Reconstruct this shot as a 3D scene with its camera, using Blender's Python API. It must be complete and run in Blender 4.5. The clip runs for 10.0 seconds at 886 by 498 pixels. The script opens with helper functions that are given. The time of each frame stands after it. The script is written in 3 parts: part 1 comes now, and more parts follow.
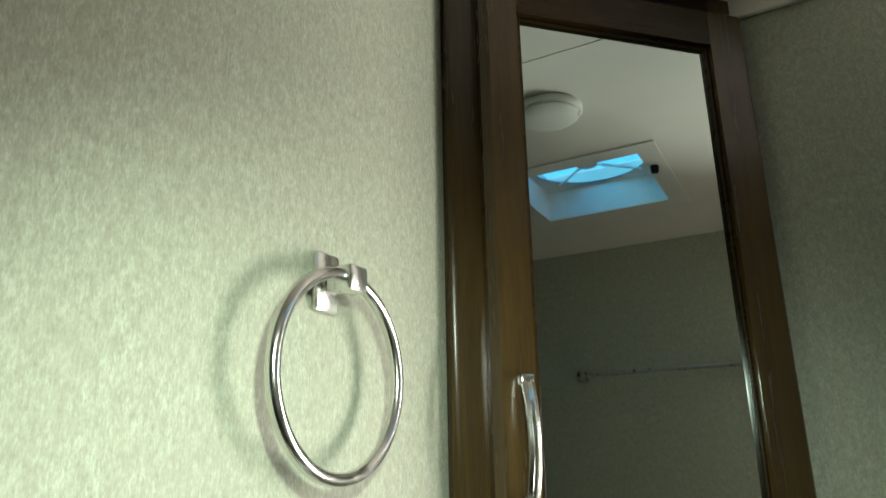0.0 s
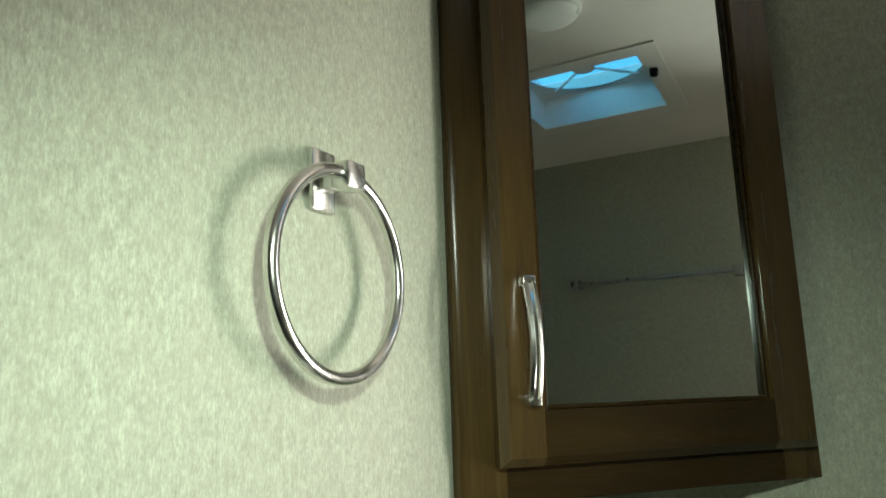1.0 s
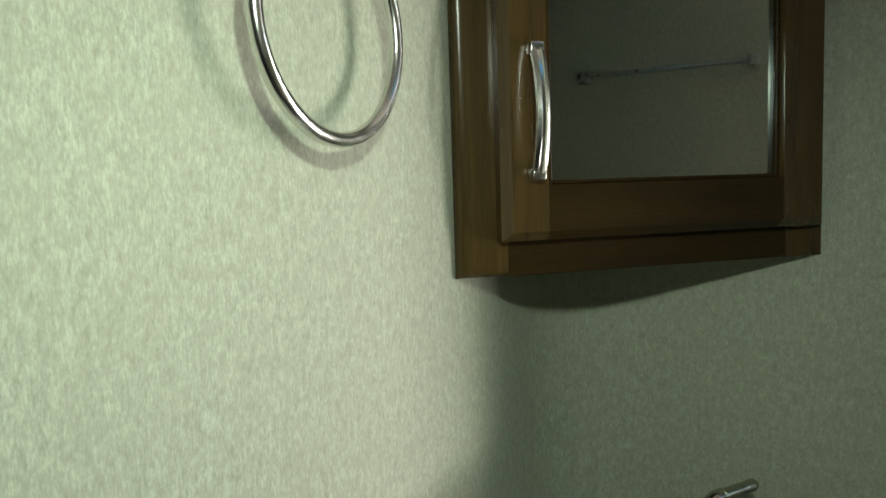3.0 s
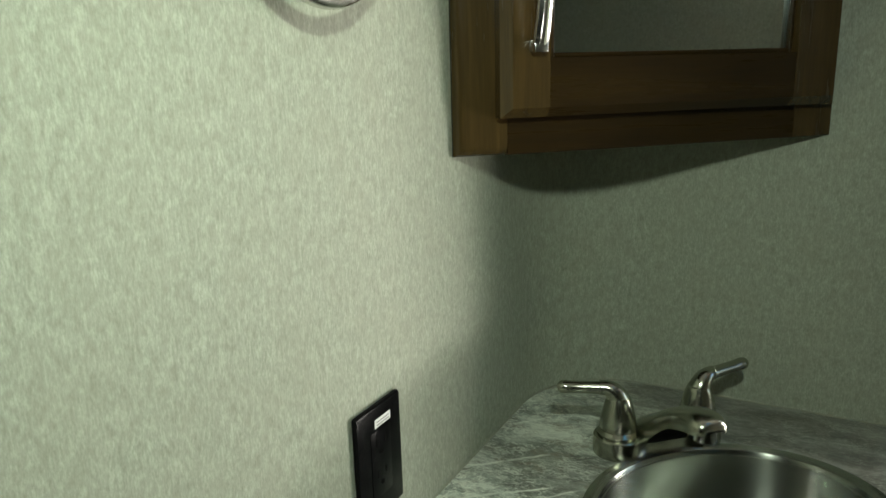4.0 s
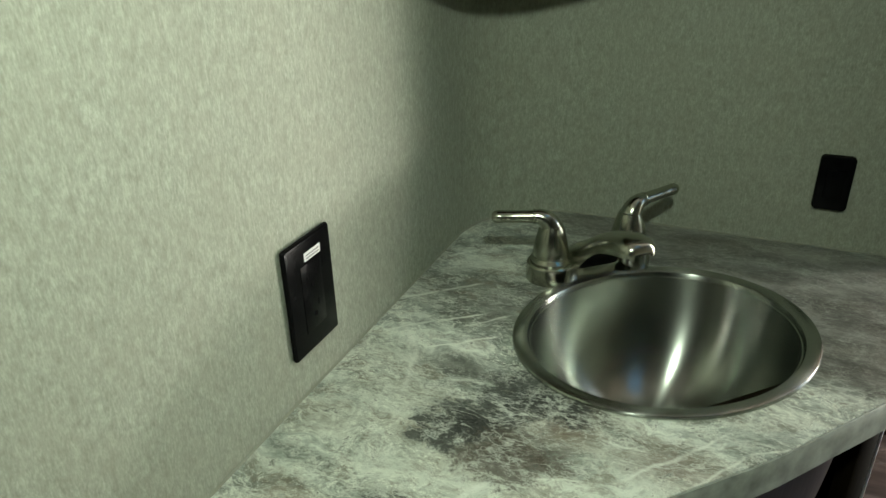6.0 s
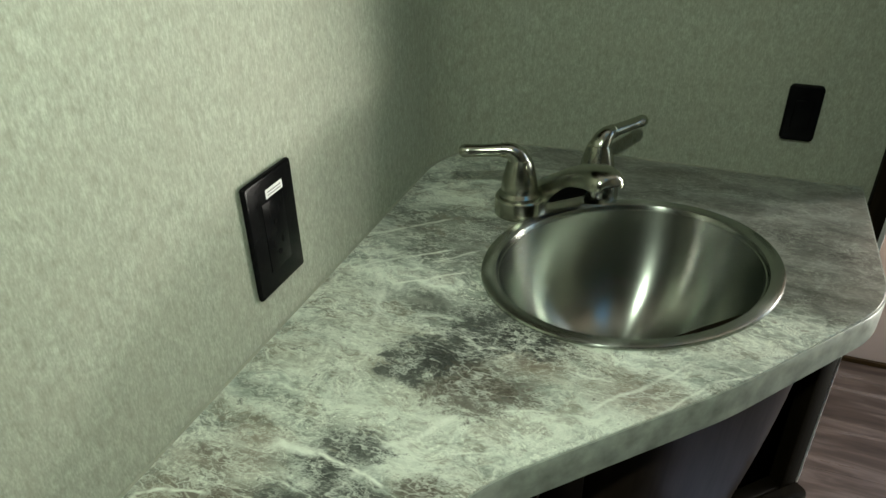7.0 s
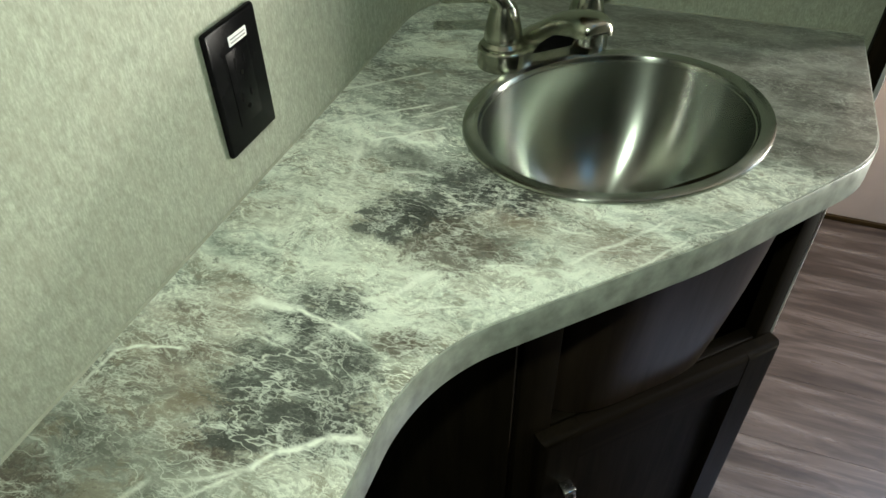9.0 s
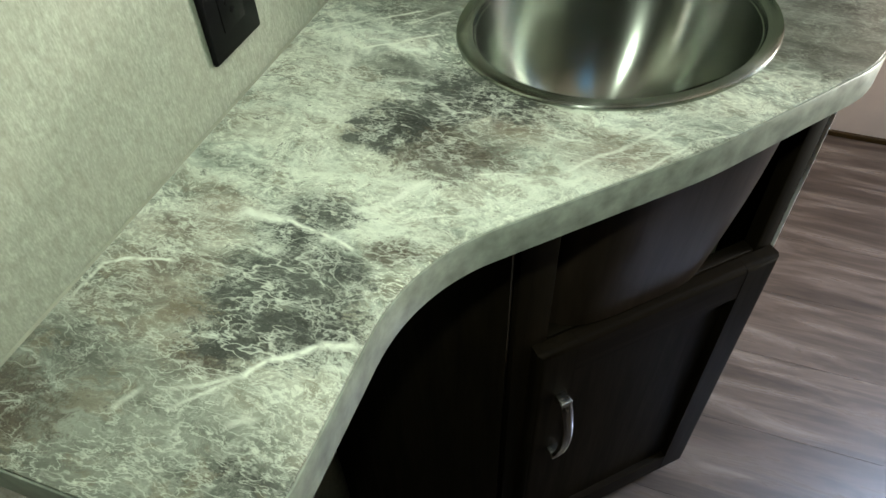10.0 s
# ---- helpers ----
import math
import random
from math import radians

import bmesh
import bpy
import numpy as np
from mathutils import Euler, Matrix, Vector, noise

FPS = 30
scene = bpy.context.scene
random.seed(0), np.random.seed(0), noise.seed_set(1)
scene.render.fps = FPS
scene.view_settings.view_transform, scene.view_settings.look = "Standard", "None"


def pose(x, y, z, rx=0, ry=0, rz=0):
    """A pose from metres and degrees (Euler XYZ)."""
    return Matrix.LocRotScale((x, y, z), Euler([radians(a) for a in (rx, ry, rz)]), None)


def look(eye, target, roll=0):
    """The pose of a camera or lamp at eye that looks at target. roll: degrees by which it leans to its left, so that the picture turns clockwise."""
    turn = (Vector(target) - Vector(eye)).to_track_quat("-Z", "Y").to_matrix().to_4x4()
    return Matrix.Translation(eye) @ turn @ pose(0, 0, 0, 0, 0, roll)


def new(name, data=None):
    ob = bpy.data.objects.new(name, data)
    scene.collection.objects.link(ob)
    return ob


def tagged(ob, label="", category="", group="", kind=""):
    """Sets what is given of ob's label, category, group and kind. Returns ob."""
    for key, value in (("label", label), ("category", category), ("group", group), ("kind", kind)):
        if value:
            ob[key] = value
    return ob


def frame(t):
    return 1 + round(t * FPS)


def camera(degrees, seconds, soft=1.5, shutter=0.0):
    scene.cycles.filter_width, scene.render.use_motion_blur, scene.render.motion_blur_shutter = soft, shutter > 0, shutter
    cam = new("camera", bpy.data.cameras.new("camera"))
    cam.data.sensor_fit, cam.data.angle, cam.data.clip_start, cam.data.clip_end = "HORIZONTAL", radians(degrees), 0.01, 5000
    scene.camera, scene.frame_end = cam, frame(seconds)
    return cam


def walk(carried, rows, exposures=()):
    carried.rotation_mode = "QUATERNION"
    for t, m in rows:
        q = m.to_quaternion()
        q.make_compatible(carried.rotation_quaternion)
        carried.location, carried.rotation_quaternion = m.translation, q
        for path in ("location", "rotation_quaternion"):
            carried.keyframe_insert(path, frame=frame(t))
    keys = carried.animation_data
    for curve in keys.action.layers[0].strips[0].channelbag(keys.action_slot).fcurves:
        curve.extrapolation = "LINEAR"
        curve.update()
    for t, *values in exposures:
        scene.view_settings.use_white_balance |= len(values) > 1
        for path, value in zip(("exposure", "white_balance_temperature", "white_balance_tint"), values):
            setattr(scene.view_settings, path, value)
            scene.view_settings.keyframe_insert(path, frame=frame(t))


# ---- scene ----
# ---- camera and walk ----
cam = camera(64.0, 10.0)
PATH = [
    (0, (0.3970, -1.0627, 1.3776), (-0.5196, 0.6133, 1.9698), -0.99),
    (0.5, (0.3850, -1.0533, 1.3728), (-0.5335, 0.6588, 1.8473), -1.79),
    (1, (0.3758, -1.0447, 1.3662), (-0.5488, 0.6909, 1.7309), -1.86),
    (1.5, (0.3688, -1.0367, 1.3584), (-0.5593, 0.7146, 1.6258), -1.95),
    (2, (0.3638, -1.0293, 1.3499), (-0.5752, 0.7324, 1.4709), -2.01),
    (2.5, (0.3603, -1.0223, 1.3411), (-0.5852, 0.7400, 1.3202), -2.03),
    (4, (0.3559, -1.0031, 1.3164), (-0.5841, 0.6969, 0.8405), -1.65),
    (4.5, (0.3556, -0.9972, 1.3094), (-0.5471, 0.6854, 0.7145), -1.80),
    (5, (0.3556, -0.9915, 1.3032), (-0.4722, 0.6816, 0.5854), -1.77),
    (5.5, (0.3557, -0.9860, 1.2978), (-0.4241, 0.6706, 0.4930), -1.71),
    (7, (0.3568, -0.9713, 1.2849), (-0.2765, 0.6131, 0.2415), -1.21),
    (7.5, (0.3574, -0.9672, 1.2810), (-0.2309, 0.5953, 0.1798), -1.12),
    (8, (0.3582, -0.9637, 1.2766), (-0.2074, 0.5460, 0.0930), -1.00),
    (8.5, (0.3594, -0.9609, 1.2715), (-0.1870, 0.4824, -0.0007), -1.10),
    (9, (0.3611, -0.9589, 1.2650), (-0.1688, 0.4241, -0.0791), -1.38),
    (9.5, (0.3637, -0.9580, 1.2564), (-0.1474, 0.3576, -0.1605), -2.02),
    (10, (0.3674, -0.9583, 1.2453), (-0.1212, 0.2870, -0.2415), -2.37),
]
walk(cam, [(t, look(eye, target, roll)) for t, eye, target, roll in PATH],
     exposures=[(0.0, -0.10), (1.0, -0.25), (2.5, -0.50), (4.5, -0.66), (7.5, -0.43), (10.0, -0.10)])

# ---- world and lights ----
world = bpy.data.worlds.new("sky")
scene.world = world
world.use_nodes = True
wt = world.node_tree
sky = wt.nodes.new("ShaderNodeTexSky")
sky.sky_type = "NISHITA"
sky.sun_disc = False
sky.sun_elevation = radians(50)
sky.sun_rotation = radians(200)
wt.nodes["Background"].inputs["Strength"].default_value = 0.70
wt.links.new(sky.outputs["Color"], wt.nodes["Background"].inputs["Color"])


def area_lamp(name, m, sx, sy, watts, colour, spread=180):
    data = bpy.data.lights.new(name, "AREA")
    data.shape, data.size, data.size_y = "RECTANGLE", sx, sy
    data.energy, data.color, data.spread = watts, colour, radians(spread)
    ob = new(name, data)
    ob.matrix_world = m
    return ob


# daylight thrown up from the ground outside the low doorway opposite the vanity
area_lamp("doorway_daylight", look((4.2, 1.52, -0.15), (0.0, -0.45, 1.35)), 0.6, 0.28, 135, (0.94, 0.94, 0.83))
# light of the day in the opening itself
area_lamp("opening_daylight", look((1.60, 0.585, 1.08), (0.0, 0.50, 1.08)), 0.34, 1.1, 28, (1.0, 0.945, 0.84), 125)
# sky light that falls through the same doorway on the floor
area_lamp("doorway_sky", look((1.88, 0.42, 2.05), (0.90, -0.22, 0.0)), 0.3, 0.3, 12, (0.55, 0.70, 1.0), 55)
# daylight in the passage
area_lamp("passage_daylight", look((1.45, 0.42, 1.95), (1.0, 0.3, 0.0)), 0.3, 0.3, 1.0, (0.85, 0.92, 1.0))
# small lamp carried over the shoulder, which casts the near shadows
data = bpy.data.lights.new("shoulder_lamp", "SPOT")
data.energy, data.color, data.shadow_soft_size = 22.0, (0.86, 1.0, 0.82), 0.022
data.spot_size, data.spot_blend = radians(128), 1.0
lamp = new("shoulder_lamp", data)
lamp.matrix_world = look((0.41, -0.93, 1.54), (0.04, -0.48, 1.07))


# ---- materials ----
class Nodes:
    def __init__(self, name):
        self.m = bpy.data.materials.new(name)
        self.m.use_nodes = True
        self.t = self.m.node_tree
        self.b = self.t.nodes["Principled BSDF"]
        self.co = self.t.nodes.new("ShaderNodeTexCoord")

    def node(self, kind, **inputs):
        n = self.t.nodes.new(kind)
        for k, v in inputs.items():
            self.put(n, k.replace("_", " "), v)
        return n

    def put(self, n, key, v):
        if hasattr(v, "is_output"):
            self.t.links.new(v, n.inputs[key])
        else:
            n.inputs[key].default_value = v

    def coord(self, scale=(1, 1, 1), rot=(0, 0, 0), loc=(0, 0, 0)):
        mp = self.node("ShaderNodeMapping")
        mp.inputs["Scale"].default_value = scale
        mp.inputs["Rotation"].default_value = rot
        mp.inputs["Location"].default_value = loc
        self.t.links.new(self.co.outputs["Object"], mp.inputs["Vector"])
        return mp.outputs[0]

    def noise(self, vec, scale, detail=4.0, rough=0.55, distort=0.0):
        n = self.node("ShaderNodeTexNoise", Scale=scale, Detail=detail, Roughness=rough, Distortion=distort)
        self.t.links.new(vec, n.inputs["Vector"])
        return n.outputs["Fac"]

    def ramp(self, fac, stops, smooth=False):
        n = self.t.nodes.new("ShaderNodeValToRGB")
        n.color_ramp.interpolation = "EASE" if smooth else "LINEAR"
        els = n.color_ramp.elements
        while len(els) < len(stops):
            els.new(0.5)
        for e, (p, c) in zip(els, stops):
            e.position = p
            e.color = (*c, 1) if len(c) == 3 else c
        self.t.links.new(fac, n.inputs["Fac"])
        return n.outputs["Color"]

    def grey(self, fac, a, b, lo=0.0, hi=1.0):
        n = self.t.nodes.new("ShaderNodeMapRange")
        for k, v in zip(("From Min", "From Max", "To Min", "To Max"), (a, b, lo, hi)):
            n.inputs[k].default_value = v
        self.t.links.new(fac, n.inputs["Value"])
        return n.outputs["Result"]

    def mix(self, fac, a, b, kind="MIX"):
        n = self.t.nodes.new("ShaderNodeMix")
        n.data_type, n.blend_type = "RGBA", kind
        self.put(n, 0, fac)
        for i, v in ((6, a), (7, b)):
            if hasattr(v, "is_output"):
                self.t.links.new(v, n.inputs[i])
            else:
                n.inputs[i].default_value = (*v, 1)
        return n.outputs[2]

    def math(self, op, a, b=0.5):
        n = self.t.nodes.new("ShaderNodeMath")
        n.operation = op
        for i, v in ((0, a), (1, b)):
            if hasattr(v, "is_output"):
                self.t.links.new(v, n.inputs[i])
            else:
                n.inputs[i].default_value = v
        return n.outputs[0]

    def bump(self, height, strength=0.2, dist=0.001):
        n = self.node("ShaderNodeBump", Strength=strength, Distance=dist)
        self.t.links.new(height, n.inputs["Height"])
        self.t.links.new(n.outputs["Normal"], self.b.inputs["Normal"])

    def set(self, **kw):
        for k, v in kw.items():
            k = k.replace("_", " ")
            if isinstance(v, tuple) and len(v) == 3:
                v = (*v, 1)
            self.put(self.b, k, v)
        return self


def wallpaper():
    n = Nodes("wallpaper")
    fibre = n.noise(n.coord((560, 560, 190)), 1.0, 3, 0.65)
    fleck = n.noise(n.coord((200, 200, 84)), 1.0, 5, 0.75)
    weave = n.noise(n.coord((95, 95, 60)), 1.0, 4, 0.7)
    blot = n.noise(n.coord((24, 24, 17)), 1.0, 4)
    f = n.math("ADD", n.math("MULTIPLY", fibre, 0.35), n.math("ADD", n.math("MULTIPLY", fleck, 0.40), n.math("MULTIPLY", weave, 0.25)))
    c = n.ramp(f, [(0.38, (0.212, 0.231, 0.178)), (0.5, (0.30, 0.325, 0.256)), (0.61, (0.405, 0.434, 0.354))])
    c = n.mix(n.grey(blot, 0.35, 0.7, 0.0, 0.35), c, (0.285, 0.288, 0.225))
    n.set(Base_Color=c, Roughness=n.grey(f, 0.3, 0.7, 0.62, 0.48), Specular_IOR_Level=0.3)
    n.bump(f, 0.3, 0.0006)
    return n.m


def wood(name, dark, light, along, gloss=0.20, spec=0.42):
    n = Nodes(name)
    sc = {"z": (46, 46, 3.2), "x": (3.2, 46, 46), "y": (46, 3.2, 46)}[along]
    grain = n.noise(n.coord(sc), 1.0, 6, 0.6, 0.6)
    pores = n.noise(n.coord(tuple(v * 6 for v in sc)), 1.0, 2, 0.5)
    blot = n.noise(n.coord((7, 7, 5)), 1.0, 3)
    f = n.math("ADD", n.math("MULTIPLY", grain, 0.75), n.math("MULTIPLY", pores, 0.25))
    c = n.ramp(f, [(0.33, dark), (0.5, tuple((a + b) / 2 for a, b in zip(dark, light))), (0.68, light)])
    c = n.mix(n.grey(blot, 0.4, 0.7, 0, 0.4), c, dark)
    n.set(Base_Color=c, Roughness=n.grey(f, 0.3, 0.7, gloss + 0.1, gloss), Specular_IOR_Level=spec)
    n.bump(f, 0.12, 0.0008)
    return n.m


def plain(name, colour, rough=0.5, metal=0.0, vary=0.12, scale=30.0, bump=0.05, spec=0.5):
    n = Nodes(name)
    a = n.noise(n.coord(), scale, 4)
    c = n.mix(n.grey(a, 0.3, 0.7), tuple(v * (1 - vary) for v in colour), tuple(min(1, v * (1 + vary)) for v in colour))
    n.set(Base_Color=c, Roughness=n.grey(a, 0.3, 0.7, rough * 0.85, rough * 1.15), Metallic=metal, Specular_IOR_Level=spec)
    n.bump(n.noise(n.coord(), scale * 12, 2), bump, 0.0005)
    return n.m


def brushed(name, colour, rough, aniso, axis_scale):
    n = Nodes(name)
    a = n.noise(n.coord(axis_scale), 1.0, 3)
    tint = n.mix(n.grey(a, 0.3, 0.7), tuple(v * 0.96 for v in colour), tuple(v * 1.04 for v in colour))
    n.set(Base_Color=tint, Metallic=1.0, Roughness=rough, Anisotropic=aniso, Anisotropic_Rotation=0.25)
    tg = n.node("ShaderNodeTangent")
    tg.direction_type, tg.axis = "RADIAL", "Z"
    n.t.links.new(tg.outputs[0], n.b.inputs["Tangent"])
    return n.m


def laminate():
    n = Nodes("marbled_laminate")
    base = n.coord()

    def warped(scale, amount, vec):
        w = n.node("ShaderNodeTexNoise", Scale=scale, Detail=4.0, Roughness=0.6)
        n.t.links.new(vec, w.inputs["Vector"])
        a = n.t.nodes.new("ShaderNodeVectorMath")
        a.operation = "SUBTRACT"
        n.t.links.new(w.outputs["Color"], a.inputs[0])
        a.inputs[1].default_value = (0.5, 0.5, 0.5)
        b = n.t.nodes.new("ShaderNodeVectorMath")
        b.operation = "MULTIPLY_ADD"
        n.t.links.new(a.outputs[0], b.inputs[0])
        b.inputs[1].default_value = (amount, amount, 0.0)
        n.t.links.new(vec, b.inputs[2])
        return b.outputs[0]

    def turned(v, deg, sc):
        mp = n.node("ShaderNodeMapping")
        mp.inputs["Rotation"].default_value = (0, 0, radians(deg))
        mp.inputs["Scale"].default_value = sc
        n.t.links.new(v, mp.inputs["Vector"])
        return mp.outputs[0]

    def ridge(v, scale, width, detail=4, rough=0.55):
        return n.grey(n.math("ABSOLUTE", n.math("SUBTRACT", n.noise(v, scale, detail, rough), 0.5)), width, 0.0)

    # the stone flows along a diagonal and curls at two scales
    curl = warped(30.0, 0.016, warped(7.0, 0.075, base))
    hair = warped(40.0, 0.007, warped(14.0, 0.012, base))
    flow = turned(curl, -40, (1.0, 2.7, 1.0))
    mild = turned(curl, -40, (1.0, 1.6, 1.0))
    cloud = n.noise(flow, 10.0, 10, 0.68)
    crum = n.noise(mild, 56.0, 8, 0.74)
    fine = n.noise(mild, 175.0, 5, 0.72)
    grit = n.noise(base, 430.0, 3, 0.7)
    drift = n.noise(flow, 5.5, 7, 0.64)
    c = n.ramp(cloud, [(0.35, (0.095, 0.102, 0.084)), (0.43, (0.215, 0.243, 0.205)), (0.49, (0.36, 0.405, 0.345)), (0.54, (0.56, 0.615, 0.53)), (0.59, (0.82, 0.88, 0.76))])
    c = n.mix(n.grey(drift, 0.49, 0.62, 0, 0.55), c, (0.335, 0.310, 0.225))
    c = n.mix(n.grey(n.noise(base, 4.0, 3), 0.48, 0.64, 0, 0.30), c, (0.265, 0.285, 0.25))

    def blobs(rows, v, size=1.0):
        """Nearness to any of the rows' centres, 1 in the middle and 0 at twice the radius."""
        out = None
        for x, y, r in rows:
            a = n.t.nodes.new("ShaderNodeVectorMath")
            a.operation = "SUBTRACT"
            n.t.links.new(v, a.inputs[0])
            a.inputs[1].default_value = (x, y, TOP)
            q = n.t.nodes.new("ShaderNodeVectorMath")
            q.operation = "LENGTH"
            n.t.links.new(turned(a.outputs[0], -38, (0.75, 1.3, 0.0)), q.inputs[0])
            f = n.grey(q.outputs["Value"], 0.0, r * 2.0 * size, 1, 0)
            out = f if out is None else n.math("MAXIMUM", out, f)
        return out

    def broken(f, big, mid, small, edge, at=0.5):
        v = n.math("ADD", f, n.math("MULTIPLY", n.math("SUBTRACT", crum, 0.5), big))
        v = n.math("ADD", v, n.math("MULTIPLY", n.math("SUBTRACT", fine, 0.5), mid))
        v = n.math("ADD", v, n.math("MULTIPLY", n.math("SUBTRACT", grit, 0.5), small))
        return n.grey(v, at - edge, at + edge)

    soft = warped(22.0, 0.016, base)
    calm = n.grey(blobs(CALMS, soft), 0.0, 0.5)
    pale = blobs(PALES, soft)
    c = n.mix(n.math("MULTIPLY", broken(pale, 1.6, 1.8, 1.0, 0.30, 0.46), 0.65), c, (0.68, 0.725, 0.61))
    tan = n.mix(n.grey(cloud, 0.36, 0.64), (0.100, 0.078, 0.060), (0.275, 0.235, 0.185))
    tans = broken(blobs(TANS, soft, 1.15), 1.0, 0.4, 0.2, 0.35)
    c = n.mix(n.math("MULTIPLY", tans, 0.9), c, tan)
    c = n.mix(n.math("MULTIPLY", n.grey(blobs(GREYS, soft), 0.0, 0.6), 0.85), c, n.mix(n.grey(cloud, 0.36, 0.64), (0.045, 0.048, 0.041), (0.205, 0.22, 0.185)))
    # quiet brownish field behind the basin, its colour darkened further for the lamp's falloff
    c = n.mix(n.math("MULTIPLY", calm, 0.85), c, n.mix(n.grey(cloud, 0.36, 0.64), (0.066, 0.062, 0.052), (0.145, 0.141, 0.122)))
    # warm brown stains between the streams
    c = n.mix(n.math("MULTIPLY", n.grey(n.noise(mild, 24.0, 7, 0.7), 0.53, 0.60, 0, 0.55), n.math("SUBTRACT", 1.0, calm)), c, (0.195, 0.165, 0.112))
    # cream crumbs, denser in some places
    quiet = n.math("MAXIMUM", calm, n.math("MULTIPLY", n.grey(blobs(GREYS, soft), 0.0, 0.6), 1.0))
    quiet = n.math("MAXIMUM", quiet, n.math("MULTIPLY", tans, 0.6))
    lively = n.math("MULTIPLY", n.grey(n.noise(mild, 9.0, 4), 0.38, 0.60, 0.25, 1.0), n.math("SUBTRACT", 1.0, n.math("MULTIPLY", quiet, 0.85)))
    c = n.mix(n.math("MULTIPLY", n.grey(crum, 0.54, 0.595, 0, 0.95), lively), c, (0.86, 0.90, 0.77))
    c = n.mix(n.math("MULTIPLY", n.grey(fine, 0.54, 0.59, 0, 0.88), lively), c, (0.91, 0.945, 0.82))
    c = n.mix(n.math("MULTIPLY", n.grey(fine, 0.455, 0.39, 0, 0.50), lively), c, (0.14, 0.118, 0.085))
    # broken dark patches with a pale crackle in them
    umber = broken(blobs(UMBERS, soft, 1.3), 2.2, 1.5, 0.8, 0.18, 0.42)
    char = broken(blobs(CHARS, soft, 1.35), 1.9, 1.1, 0.6, 0.17, 0.38)
    c = n.mix(n.math("MULTIPLY", umber, 0.85), c, n.mix(n.grey(fine, 0.35, 0.65), (0.042, 0.032, 0.023), (0.11, 0.088, 0.066)))
    c = n.mix(n.math("MULTIPLY", char, 0.92), c, n.mix(n.grey(fine, 0.35, 0.65), (0.020, 0.023, 0.021), (0.075, 0.083, 0.075)))
    net = n.math("MAXIMUM", ridge(turned(hair, -40, (1.0, 1.5, 1.0)), 62.0, 0.035), ridge(turned(hair, 20, (1.0, 1.4, 1.0)), 48.0, 0.026))
    gate = n.grey(n.noise(base, 34.0, 3), 0.46, 0.60)
    c = n.mix(n.math("MULTIPLY", n.math("MULTIPLY", net, gate), n.grey(n.math("MAXIMUM", umber, char), 0.0, 0.6, 0.22, 0.60)), c, (0.66, 0.70, 0.61))
    c = n.mix(n.grey(grit, 0.60, 0.72, 0, 0.22), c, (0.70, 0.73, 0.64))
    # meandering veins, along the flow and across it
    strand = turned(hair, -38, (1.0, 3.2, 1.0))
    weft = turned(hair, 35, (1.0, 2.0, 1.0))
    for v, sc, wd, gs, amount in ((strand, 9.0, 0.012, 8.0, 0.75), (strand, 19.0, 0.016, 12.0, 0.7), (weft, 10.0, 0.007, 11.0, 0.5), (strand, 40.0, 0.024, 17.0, 0.55), (weft, 33.0, 0.016, 15.0, 0.45)):
        open_to = n.math("MULTIPLY", n.grey(n.noise(base, gs, 3), 0.45, 0.58), n.math("SUBTRACT", 1.0, n.math("MULTIPLY", calm, 0.75)))
        c = n.mix(n.math("MULTIPLY", n.math("MULTIPLY", ridge(v, sc, wd), open_to), amount), c, (0.74, 0.78, 0.68))
    sp = n.t.nodes.new("ShaderNodeSeparateXYZ")
    n.t.links.new(hair, sp.inputs[0])
    wear = n.grey(crum, 0.36, 0.52, 0.55, 1.0)
    for rows, amount in ((VEINS, 0.9), (THREADS, 0.62), (BANDS, 0.42)):
        lines = None
        for ax, ay, bx, by, wd in rows:
            ln = math.hypot(bx - ax, by - ay)
            ux, uy = (bx - ax) / ln, (by - ay) / ln
            dx, dy = n.math("SUBTRACT", sp.outputs[0], ax), n.math("SUBTRACT", sp.outputs[1], ay)
            along = n.math("ADD", n.math("MULTIPLY", dx, ux), n.math("MULTIPLY", dy, uy))
            off = n.math("ABSOLUTE", n.math("SUBTRACT", n.math("MULTIPLY", dx, uy), n.math("MULTIPLY", dy, ux)))
            ends = n.math("MULTIPLY", n.grey(along, -wd, ln * 0.15), n.grey(along, ln + wd, ln * 0.85))
            f = n.math("MULTIPLY", n.grey(off, wd, wd * 0.2), ends)
            lines = f if lines is None else n.math("MAXIMUM", lines, f)
        c = n.mix(n.math("MULTIPLY", n.math("MULTIPLY", lines, wear), amount), c, (0.86, 0.90, 0.79))
    n.set(Base_Color=c, Roughness=n.grey(fine, 0.3, 0.7, 0.30, 0.42), Specular_IOR_Level=0.40)
    n.bump(fine, 0.06, 0.0004)
    return n.m


TOP = 0.86
